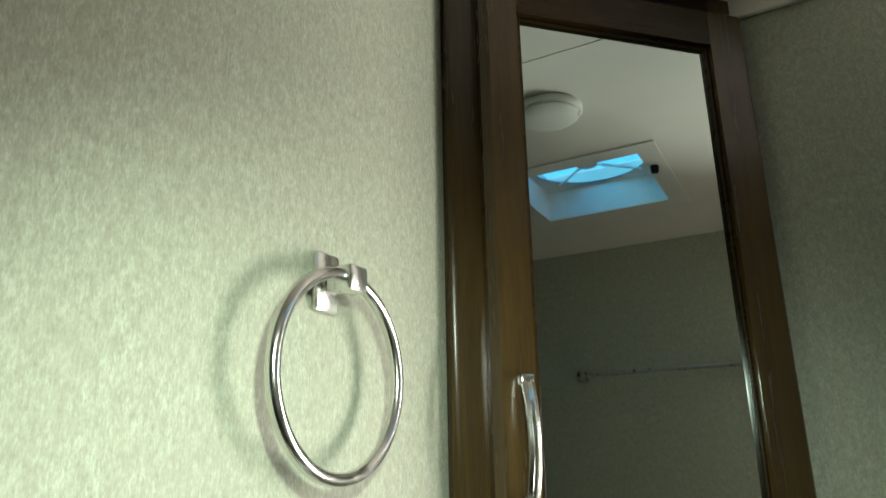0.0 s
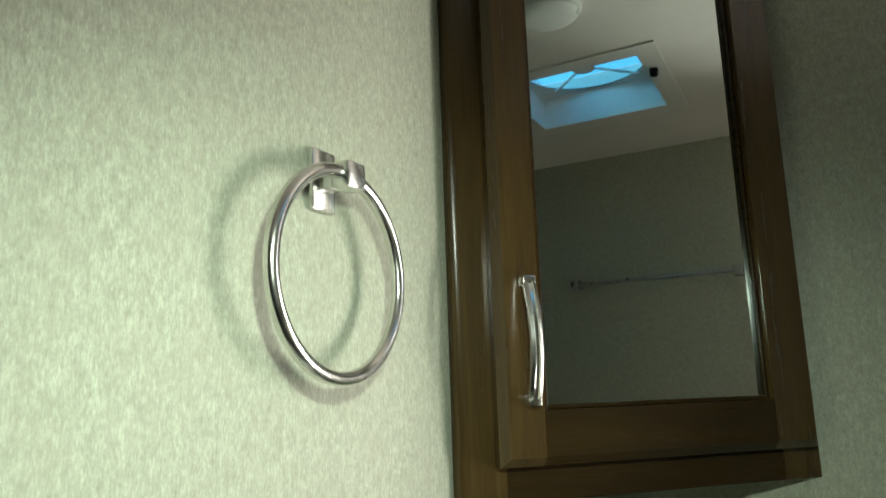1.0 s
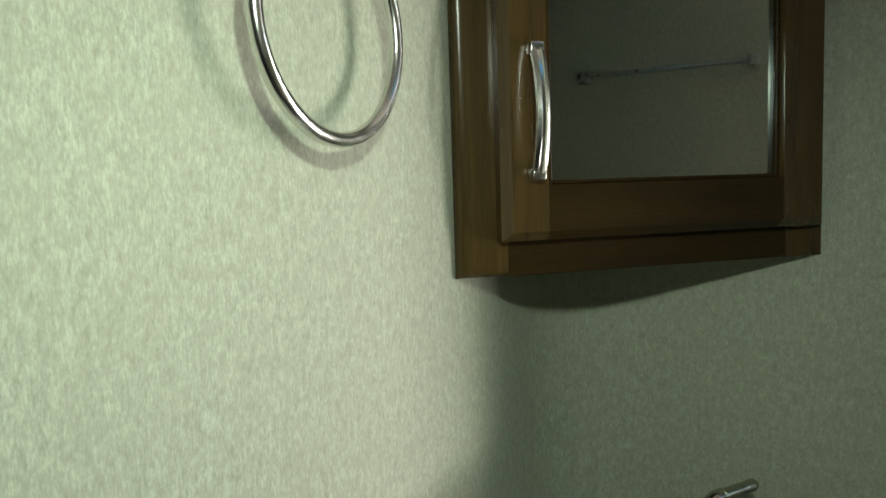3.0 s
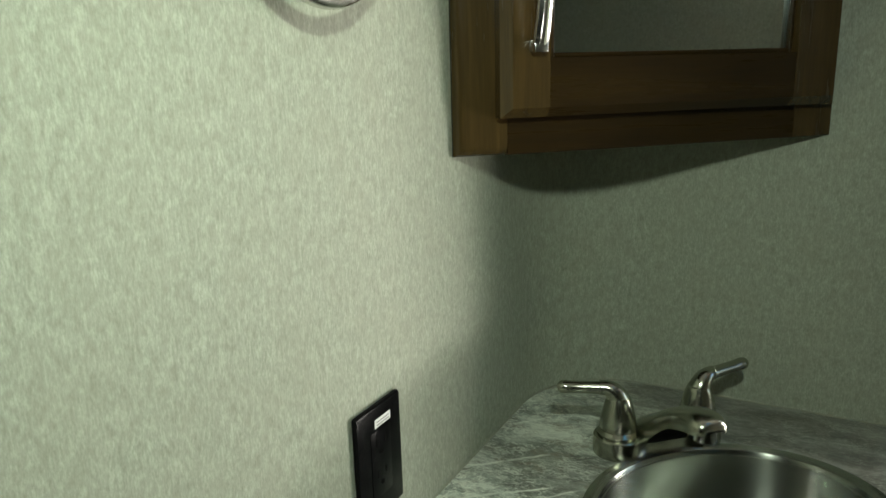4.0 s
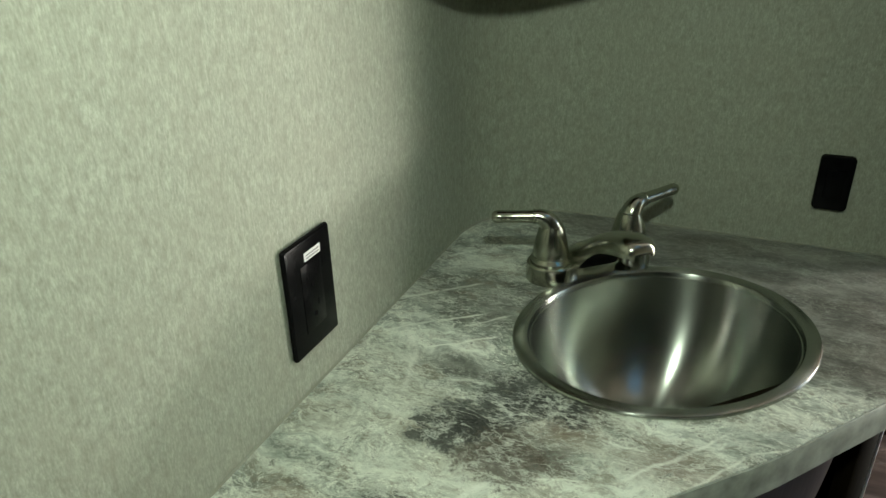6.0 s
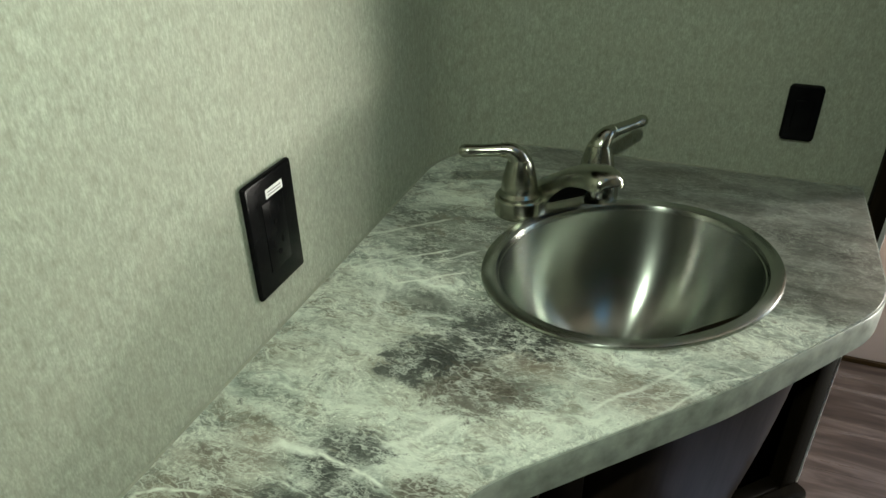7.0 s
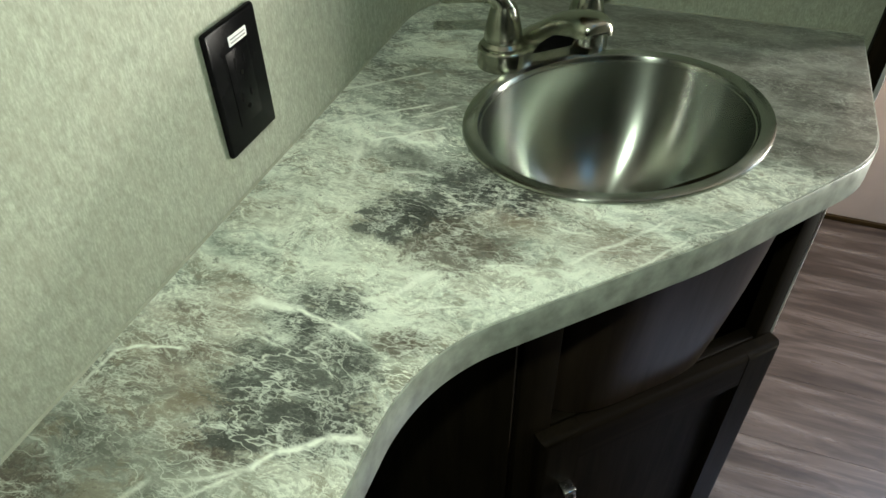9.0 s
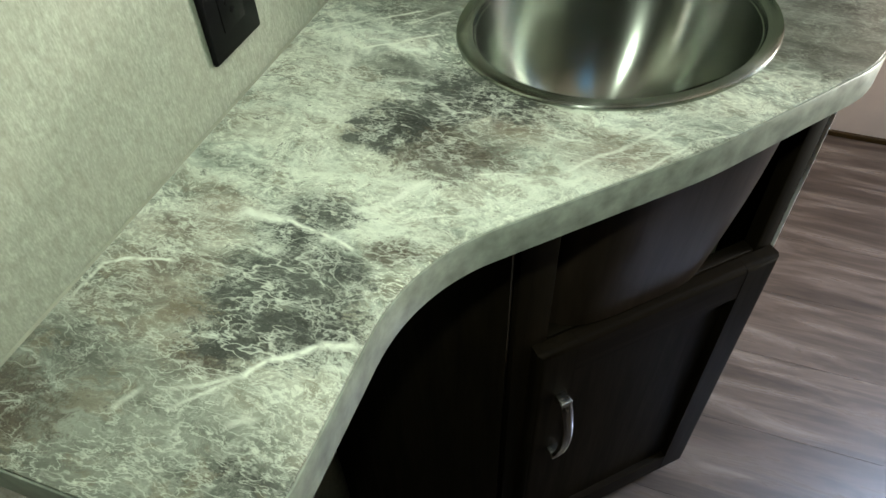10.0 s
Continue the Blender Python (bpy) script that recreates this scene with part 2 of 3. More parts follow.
# the print's patches: x, y, radius
CHARS = [(0.138, -0.536, 0.011), (0.150, -0.511, 0.016), (0.164, -0.491, 0.018), (0.184, -0.468, 0.020), (0.197, -0.438, 0.019), (0.222, -0.455, 0.018),
         (0.140, -0.626, 0.013), (0.129, -0.654, 0.014), (0.179, -0.678, 0.011), (0.151, -0.677, 0.014), (0.134, -0.697, 0.017), (0.167, -0.706, 0.017),
         (0.126, -0.723, 0.016), (0.152, -0.740, 0.019), (0.180, -0.731, 0.015), (0.134, -0.757, 0.013)]
UMBERS = [(0.201, -0.540, 0.021), (0.224, -0.530, 0.019), (0.208, -0.651, 0.010), (0.188, -0.731, 0.014), (0.126, -0.771, 0.011), (0.245, -0.450, 0.019), (0.184, -0.512, 0.021), (0.02, -0.84, 0.02)]
TANS = [(0.040, -0.680, 0.028), (0.057, -0.648, 0.018), (0.055, -0.732, 0.027), (0.084, -0.743, 0.022), (0.069, -0.670, 0.018), (0.060, -0.773, 0.026),
        (0.107, -0.769, 0.020), (0.028, -0.763, 0.020), (0.036, -0.715, 0.024), (0.072, -0.705, 0.022), (0.345, -0.495, 0.024), (0.245, -0.485, 0.020)]
PALES = [(0.083, -0.546, 0.007), (0.017, -0.693, 0.014), (0.098, -0.647, 0.012), (0.127, -0.589, 0.045), (0.187, -0.589, 0.048), (0.257, -0.566, 0.055),
         (0.185, -0.629, 0.020), (0.208, -0.726, 0.017), (0.049, -0.802, 0.010), (0.05, -0.44, 0.042), (0.08, -0.51, 0.045), (0.33, -0.515, 0.04)]
GREYS = [(0.030, -0.795, 0.030), (0.082, -0.800, 0.028), (0.026, -0.819, 0.050), (0.122, -0.836, 0.050), (0.084, -0.857, 0.050), (0.174, -0.846, 0.030), (0.05, -0.87, 0.05), (0.10, -0.28, 0.05), (0.12, -0.43, 0.02)]
# quiet field of the print; its tone also holds the dimmer light there
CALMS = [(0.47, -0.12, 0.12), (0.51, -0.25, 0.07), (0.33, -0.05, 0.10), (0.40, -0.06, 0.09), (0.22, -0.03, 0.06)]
# single veins: from x, y to x, y, half width
VEINS = [(0.113, -0.642, 0.146, -0.648, 0.0028), (0.146, -0.648, 0.179, -0.657, 0.0026), (0.080, -0.645, 0.116, -0.645, 0.0060), (0.156, -0.778, 0.167, -0.761, 0.0035),
         (0.167, -0.761, 0.182, -0.751, 0.0040), (0.182, -0.751, 0.192, -0.740, 0.0030), (0.192, -0.740, 0.215, -0.734, 0.0040), (0.008, -0.727, 0.030, -0.715, 0.0022),
         (0.030, -0.715, 0.059, -0.707, 0.0022), (0.077, -0.409, 0.108, -0.390, 0.0026), (0.108, -0.390, 0.142, -0.360, 0.0026), (0.067, -0.356, 0.110, -0.325, 0.0026)]
THREADS = [(0.123, -0.799, 0.156, -0.778, 0.0022), (0.009, -0.759, 0.010, -0.726, 0.0025), (0.011, -0.400, 0.067, -0.356, 0.0026), (0.091, -0.363, 0.140, -0.315, 0.0020),
           (0.005, -0.324, 0.039, -0.293, 0.0030), (0.039, -0.293, 0.084, -0.256, 0.0030), (0.010, -0.207, 0.049, -0.164, 0.0030), (0.238, -0.551, 0.275, -0.539, 0.0018),
           (0.162, -0.621, 0.181, -0.608, 0.0040), (0.181, -0.608, 0.204, -0.568, 0.0040), (0.211, -0.611, 0.243, -0.598, 0.0020), (0.274, -0.485, 0.323, -0.484, 0.0020),
           (0.304, -0.528, 0.355, -0.473, 0.0025), (0.355, -0.473, 0.384, -0.431, 0.0025), (0.357, -0.517, 0.401, -0.458, 0.0020), (0.401, -0.458, 0.446, -0.427, 0.0020)]
BANDS = [(0.165, -0.809, 0.180, -0.801, 0.0030), (0.125, -0.812, 0.154, -0.781, 0.0020), (0.091, -0.823, 0.100, -0.807, 0.0040), (0.006, -0.345, 0.066, -0.415, 0.0060),
         (0.066, -0.415, 0.088, -0.488, 0.0060), (0.0, -0.489, 0.012, -0.410, 0.0050), (0.012, -0.410, 0.043, -0.365, 0.0050)]


def plank_vinyl():
    n = Nodes("plank_vinyl")
    info = n.t.nodes.new("ShaderNodeObjectInfo")
    off = n.t.nodes.new("ShaderNodeVectorMath")
    off.operation = "MULTIPLY_ADD"
    n.t.links.new(info.outputs["Random"], off.inputs[0])
    off.inputs[1].default_value = (7.0, 13.0, 3.0)
    n.t.links.new(n.co.outputs["Object"], off.inputs[2])
    mp = n.node("ShaderNodeMapping")
    mp.inputs["Scale"].default_value = (3.0, 26, 10)
    n.t.links.new(off.outputs[0], mp.inputs["Vector"])
    g = n.noise(mp.outputs[0], 1.0, 7, 0.62, 0.5)
    c = n.ramp(g, [(0.30, (0.016, 0.010, 0.007)), (0.45, (0.044, 0.031, 0.023)), (0.57, (0.088, 0.066, 0.052)), (0.72, (0.180, 0.148, 0.124))])
    shade = n.grey(info.outputs["Random"], 0, 1, 0.95, 1.06)
    cc = n.node("ShaderNodeHueSaturation")
    n.t.links.new(shade, cc.inputs["Value"])
    n.t.links.new(c, cc.inputs["Color"])
    n.set(Base_Color=cc.outputs[0], Roughness=n.grey(g, 0.3, 0.7, 0.36, 0.24))
    n.bump(g, 0.15, 0.0008)
    return n.m


def mirror_glass():
    n = Nodes("mirror_glass")
    a = n.noise(n.coord(), 9.0, 3)
    n.set(Base_Color=(0.45, 0.525, 0.50), Metallic=1.0, Roughness=n.grey(a, 0.3, 0.8, 0.018, 0.03))
    return n.m


def dome_plastic(name, colour):
    m = bpy.data.materials.new(name)
    m.use_nodes = True
    t = m.node_tree
    t.nodes.remove(t.nodes["Principled BSDF"])
    tr = t.nodes.new("ShaderNodeBsdfTransparent")
    tr.inputs["Color"].default_value = (*colour, 1)
    gl = t.nodes.new("ShaderNodeBsdfGlossy")
    gl.inputs["Roughness"].default_value = 0.15
    mx = t.nodes.new("ShaderNodeMixShader")
    mx.inputs[0].default_value = 0.05
    t.links.new(tr.outputs[0], mx.inputs[1])
    t.links.new(gl.outputs[0], mx.inputs[2])
    t.links.new(mx.outputs[0], t.nodes["Material Output"].inputs["Surface"])
    return m


M_WALL = wallpaper()
M_CEIL = plain("ceiling_panel", (0.74, 0.71, 0.67), 0.6, 0, 0.05, 5, 0.08)
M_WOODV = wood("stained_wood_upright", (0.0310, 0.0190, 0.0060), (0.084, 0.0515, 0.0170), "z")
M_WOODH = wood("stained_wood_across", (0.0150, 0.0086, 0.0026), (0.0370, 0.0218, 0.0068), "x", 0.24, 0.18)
# near-black copies of the stained wood; the vanity's shade is in this colour
M_DARKV = wood("dark_shaded_wood_upright", (0.0050, 0.0036, 0.0020), (0.0135, 0.0098, 0.0052), "z", 0.5, 0.04)
M_DARKH = wood("dark_shaded_wood_across", (0.0050, 0.0034, 0.0020), (0.0130, 0.0092, 0.0050), "x", 0.5, 0.04)
# the same wood less darkened, for the bowed panel that daylight reaches
M_BOW = wood("half_shaded_satin_wood", (0.015, 0.0100, 0.0062), (0.032, 0.022, 0.0150), "z", 0.34, 0.20)
M_SATIN = plain("satin_nickel", (0.74, 0.73, 0.70), 0.20, 1.0, 0.05, 60, 0.02)
M_CHROME = plain("polished_chrome", (0.80, 0.80, 0.79), 0.12, 1.0, 0.04, 40, 0.0)
M_CAP = plain("soft_chrome", (0.76, 0.76, 0.74), 0.23, 1.0, 0.04, 40, 0.0)
M_NICKEL = plain("brushed_nickel", (0.40, 0.405, 0.335), 0.22, 1.0, 0.06, 60, 0.03)
M_STEEL = brushed("spun_stainless_steel", (0.405, 0.425, 0.385), 0.25, 0.95, (20, 20, 20))
M_BAR = plain("satin_metal", (0.34, 0.34, 0.33), 0.3, 1.0, 0.05, 60, 0.02)
M_BLACK = plain("black_plastic", (0.004, 0.004, 0.0044), 0.22, 0, 0.2, 50, 0.02, 0.07)
M_SLOT = plain("slot_black", (0.002, 0.002, 0.002), 0.6, 0, 0.1, 30, 0.0, 0.05)
M_LABEL = plain("white_label", (0.80, 0.80, 0.78), 0.5, 0, 0.05)
M_INK = plain("grey_ink", (0.25, 0.25, 0.25), 0.6)
M_MIRROR = mirror_glass()
M_LAM = laminate()
M_EDGE = plain("laminate_edge", (0.245, 0.272, 0.228), 0.36, 0.0, 0.38, 46, 0.04)
M_PLANK = plank_vinyl()
M_WHITE = plain("white_plastic", (0.74, 0.74, 0.72), 0.4, 0, 0.04, 20)
M_BEIGE = plain("beige_panel", (0.365, 0.30, 0.255), 0.55, 0, 0.06, 12)
M_DOME = dome_plastic("tinted_vent_dome", (0.25, 0.86, 1.0))
M_CAULK = plain("clear_caulk", (0.27, 0.28, 0.22), 0.35)
M_RUBBER = plain("underlay", (0.07, 0.06, 0.052), 0.8)


# ---- mesh helpers ----
def box(bm, x0, x1, y0, y1, z0, z1, bevel=0.0, seg=2):
    r = bmesh.ops.create_cube(bm, size=1.0, matrix=Matrix.LocRotScale(((x0 + x1) / 2, (y0 + y1) / 2, (z0 + z1) / 2), None, (x1 - x0, y1 - y0, z1 - z0)))
    if bevel:
        es = list({e for v in r["verts"] for e in v.link_edges})
        bmesh.ops.bevel(bm, geom=es, offset=bevel, segments=seg, profile=0.5, affect="EDGES")


def lathe(bm, profile, centre=(0, 0, 0), steps=48, m=None):
    """profile: (radius, z) from one end to the other, turned round z."""
    m = m or Matrix.Identity(4)
    rings = []
    for r, z in profile:
        if r < 1e-6:
            rings.append([bm.verts.new(m @ Vector((centre[0], centre[1], centre[2] + z)))])
        else:
            rings.append([bm.verts.new(m @ Vector((centre[0] + r * math.cos(a), centre[1] + r * math.sin(a), centre[2] + z)))
                          for a in (2 * math.pi * i / steps for i in range(steps))])
    for a, b in zip(rings, rings[1:]):
        for i in range(steps):
            j = (i + 1) % steps
            if len(a) == 1 and len(b) > 1:
                bm.faces.new((a[0], b[j], b[i]))
            elif len(b) == 1 and len(a) > 1:
                bm.faces.new((a[i], a[j], b[0]))
            elif len(a) > 1:
                bm.faces.new((a[i], a[j], b[j], b[i]))


def sweep(bm, path, sections, closed=False, caps=True):
    """Skins a tube along path; sections: one list of (u, v) for each point of the path; u across, v up."""
    pts = [Vector(p) for p in path]
    rings = []
    k = len(pts)
    for i, p in enumerate(pts):
        if closed:
            t = pts[(i + 1) % k] - pts[i - 1]
        else:
            t = pts[min(i + 1, k - 1)] - pts[max(i - 1, 0)]
        t.normalize()
        side = t.cross(Vector((0, 0, 1)))
        if side.length < 1e-4:
            side = Vector((1, 0, 0))
        side.normalize()
        up = side.cross(t)
        rings.append([bm.verts.new(p + side * u + up * v) for u, v in sections[i % len(sections)]])
    s = len(rings[0])
    for i in range(k if closed else k - 1):
        a, b = rings[i], rings[(i + 1) % k]
        for j in range(s):
            bm.faces.new((a[j], a[(j + 1) % s], b[(j + 1) % s], b[j]))
    if caps and not closed:
        bm.faces.new(rings[0][::-1])
        bm.faces.new(rings[-1])


def oval(a, b, steps=16, power=2.0):
    out = []
    for i in range(steps):
        w = 2 * math.pi * i / steps
        c, s = math.cos(w), math.sin(w)
        out.append((a * math.copysign(abs(c) ** (2 / power), c), b * math.copysign(abs(s) ** (2 / power), s)))
    return out


def fillet(corners, steps=10):
    """A closed outline from (x, y, radius) corners."""
    out = []
    k = len(corners)
    for i, (x, y, r) in enumerate(corners):
        p = Vector((x, y))
        if r <= 0:
            out.append(p)
            continue
        a = (Vector(corners[i - 1][:2]) - p).normalized()
        b = (Vector(corners[(i + 1) % k][:2]) - p).normalized()
        half = a.angle(b) / 2
        d = r / math.tan(half)
        c = p + (a + b).normalized() * (r / math.sin(half))
        p0, p1 = p + a * d, p + b * d
        a0 = math.atan2(p0.y - c.y, p0.x - c.x)
        da = (math.atan2(p1.y - c.y, p1.x - c.x) - a0 + math.pi) % (2 * math.pi) - math.pi
        for j in range(steps + 1):
            w = a0 + da * j / steps
            out.append(c + Vector((r * math.cos(w), r * math.sin(w))))
    return out


def slab(bm, outline, z0, z1, edge=0.0, hole=None):
    """Extrudes an outline from z0 to z1; edge: a rounded upper rim; hole: an oval (x, y, half length, half width) along the diagonal."""
    def ring(shrink, z):
        k = len(outline)
        vs = []
        for i, p in enumerate(outline):
            t = (outline[(i + 1) % k] - outline[i - 1]).normalized()
            vs.append(bm.verts.new((p.x - t.y * shrink, p.y + t.x * shrink, z)))
        return vs
    rings = [ring(0, z0)]
    if edge:
        rings += [ring(edge * (1 - math.cos(w)), z1 - edge * (1 - math.sin(w))) for w in (0, 0.5, 1.05, math.pi / 2)]
    else:
        rings.append(ring(0, z1))
    for a, b in zip(rings, rings[1:]):
        for i in range(len(a)):
            j = (i + 1) % len(a)
            bm.faces.new((a[i], a[j], b[j], b[i]))
    for vs, flip in ((rings[0], True), (rings[-1], False)):
        if hole is None:
            bm.faces.new(vs[::-1] if flip else vs)
        else:
            hs = []
            for i in range(48):
                w = 2 * math.pi * i / 48
                q = Matrix.Rotation(radians(45), 2) @ Vector((hole[2] * math.cos(w), hole[3] * math.sin(w)))
                hs.append(bm.verts.new((hole[0] + q.x, hole[1] + q.y, vs[0].co.z)))
            es = [bm.edges.get((vs[i - 1], vs[i])) or bm.edges.new((vs[i - 1], vs[i])) for i in range(len(vs))]
            es += [bm.edges.new((hs[i - 1], hs[i])) for i in range(48)]
            bmesh.ops.triangle_fill(bm, edges=es, use_beauty=True)
    bmesh.ops.recalc_face_normals(bm, faces=bm.faces)


def finish(bm, name, material, smooth=True, sharp=27):
    bmesh.ops.recalc_face_normals(bm, faces=bm.faces)
    me = bpy.data.meshes.new(name)
    bm.to_mesh(me)
    bm.free()
    me.materials.append(material)
    if smooth:
        me.polygons.foreach_set("use_smooth", [True] * len(me.polygons))
        me.set_sharp_from_angle(angle=radians(sharp))
    return me


def part(name, bm, material, parent, label="", smooth=True):
    ob = new(name, finish(bm, name, material, smooth))
    ob.parent = parent
    return tagged(ob, label)


def thing(name, m, label, category, group=""):
    ob = new(name)
    ob.empty_display_size = 0.05
    ob.matrix_world = m
    return tagged(ob, label, category, group, "thing")


def structure(name, bm, material, label, category, smooth=False):
    return tagged(new(name, finish(bm, name, material, smooth)), label, category, kind="structure")


def bm_box(*a, **k):
    bm = bmesh.new()
    box(bm, *a, **k)
    return bm


# ---- the room ----
R = 0.14          # rounded inside corner
H = 2.075         # ceiling height
XE, YS, YN = 1.57, -1.95, 0.81


def curved_wall():
    """Left wall, rounded corner and end wall in one papered sheet with thickness."""
    inner = [Vector((0, YS))]
    for i in range(17):
        w = math.pi - (math.pi / 2) * i / 16
        inner.append(Vector((R + R * math.cos(w), -R + R * math.sin(w))))
    inner.append(Vector((0.572, 0)))
    outer = [Vector((0.572, 0.04)), Vector((-0.04, 0.04)), Vector((-0.04, YS))]
    bm = bmesh.new()
    slab(bm, inner[::-1] + outer[::-1], 0.0, H)
    return structure("wall_west", bm, M_WALL, "pale woven-look papered wall that turns a rounded corner", "wall", True)


curved_wall()
# the south wall is out of view; its near-black soaks up stray light
structure("wall_south", bm_box(-0.04, XE + 0.04, YS - 0.04, YS, 0, H), M_DARKV, "unseen wall behind the room, near-black to cut bounced light", "wall")
structure("wall_north", bm_box(0.572, XE + 0.04, YN, YN + 0.04, 0.006, H), M_BEIGE, "beige panel wall across the passage", "wall")
structure("wall_passage", bm_box(0.532, 0.572, 0.0401, YN, 0, H), M_BEIGE, "beige passage side wall", "wall")

# opposite wall with a low doorway opening towards daylight
OY0, OY1, OZ1 = 0.12, 0.76, 1.70
bm = bmesh.new()
box(bm, XE, XE + 0.04, YS, OY0, 0, H)
box(bm, XE, XE + 0.04, OY1, YN + 0.04, 0, H)
box(bm, XE, XE + 0.04, OY0, OY1, OZ1, H)
structure("wall_east", bm, M_WALL, "pale papered wall with a daylight opening", "wall")

# ceiling with the vent opening
VX0, VX1, VY0, VY1 = 0.845, 1.20, -0.645, -0.29
bm = bmesh.new()
for a in ((-0.04, VX0, YS - 0.04, YN + 0.04), (VX1, XE + 0.04, YS - 0.04, YN + 0.04), (VX0, VX1, YS - 0.04, VY0), (VX0, VX1, VY1, YN + 0.04)):
    box(bm, a[0], a[1], a[2], a[3], H, H + 0.05)
structure("ceiling", bm, M_CEIL, "smooth off-white ceiling panel with a vent opening", "ceiling")
structure("trim_ceiling", bm_box(0.362, 0.375, -1.9, -0.01, H - 0.0012, H - 0.0003), M_CEIL, "off-white ceiling seam batten", "trim")
bm = bm_box(0.30, 0.572, -0.012, -0.0005, H - 0.036, H, bevel=0.003)
structure("trim_cove", bm, M_CEIL, "narrow off-white strip along the ceiling edge", "trim")

# floor: base sheet and planks above it
floor = structure("floor", bm_box(-0.04, XE + 0.04, YS - 0.04, YN + 0.04, -0.05, -0.003), M_RUBBER, "grey-brown wood-look plank flooring", "floor")


# ---- doorway trim at the end of the wall ----
bm = bmesh.new()
box(bm, 0.5725, 0.596, -0.012, 0.052, 0, H - 0.04, bevel=0.002)
structure("trim_jamb", bm, M_DARKV, "dark stained jamb board on the wall end", "trim")
structure("trim_edge", bm_box(0.5965, 0.6125, 0.030, 0.052, 0, H - 0.04, bevel=0.0015), M_WHITE, "thin pale edge strip on the jamb", "trim")
structure("baseboard", bm_box(0.61, XE, YN - 0.012, YN - 0.0005, 0.0, 0.014, bevel=0.002), M_WOODH, "dark narrow base strip", "trim")


# ---- corner mirror cabinet ----
def panel_frame(parent, s0, s1, z0, z1, y0, y1, ws, wr, mv, mh, size=0.008, seg=6):
    """Two stiles and two rails, ends butted, outer front edges eased."""
    part("stile", edged(s0, s0 + ws[0], y0, y1, z0, z1, size, "lbt", seg), mv, parent)
    part("stile", edged(s1 - ws[1], s1, y0, y1, z0, z1, size, "rbt", seg), mv, parent)
    for a, b, sd in ((z0, z0 + wr[0], "b"), (z1 - wr[1], z1, "t")):
        part("rail", edged(s0 + ws[0] + 0.0003, s1 - ws[1] - 0.0003, y0 + 0.0004, y1, a, b, size, sd, seg), mh, parent)


def edged(x0, x1, y0, y1, z0, z1, size, sides, seg=6):
    """A board whose front edges on the given sides (l, r, b, t) are rounded by size, the others barely."""
    bm = bm_box(x0, x1, y0, y1, z0, z1)
    pick = []
    for e in bm.edges:
        m = (e.verts[0].co + e.verts[1].co) / 2
        if abs(m.y - y0) < 1e-6:
            if ("l" in sides and abs(m.x - x0) < 1e-6) or ("r" in sides and abs(m.x - x1) < 1e-6) or \
                    ("b" in sides and abs(m.z - z0) < 1e-6) or ("t" in sides and abs(m.z - z1) < 1e-6):
                pick.append(e)
    if pick:
        bmesh.ops.bevel(bm, geom=pick, offset=size, segments=seg, profile=0.55, affect="EDGES")
    return bm


def bow_handle(parent, s, y, z0, z1, out=0.019, w=0.0150):
    """Arched pull on two square feet, grooved along the front."""
    bm = bmesh.new()
    path, sec = [], []
    for i in range(17):
        f = i / 16
        z = z0 + (z1 - z0) * f
        d = 0.012 + out * math.sin(math.pi * f) ** 0.8 * 0.75
        path.append((s, y - d, z))
        hw = w / 2 * (1.0 - 0.12 * math.sin(math.pi * f))
        sec.append([(-hw, -0.003), (-hw, 0.002), (-hw * 0.45, 0.004), (-hw * 0.25, 0.0026), (hw * 0.25, 0.0026), (hw * 0.45, 0.004), (hw, 0.002), (hw, -0.003)])
    rings = []
    for (x, yy, z), sc in zip(path, sec):
        rings.append([bm.verts.new((x + u, yy - v, z)) for u, v in sc])
    for a, b in zip(rings, rings[1:]):
        for j in range(8):
            bm.faces.new((a[j], a[(j + 1) % 8], b[(j + 1) % 8], b[j]))
    bm.faces.new(rings[0][::-1])
    bm.faces.new(rings[-1])
    for z in (z0, z1):
        box(bm, s - w / 2, s + w / 2, y - 0.016, y, z - 0.006, z + 0.006, bevel=0.0015)
    return part("handle", bm, M_SATIN, parent, "satin nickel arched pull")


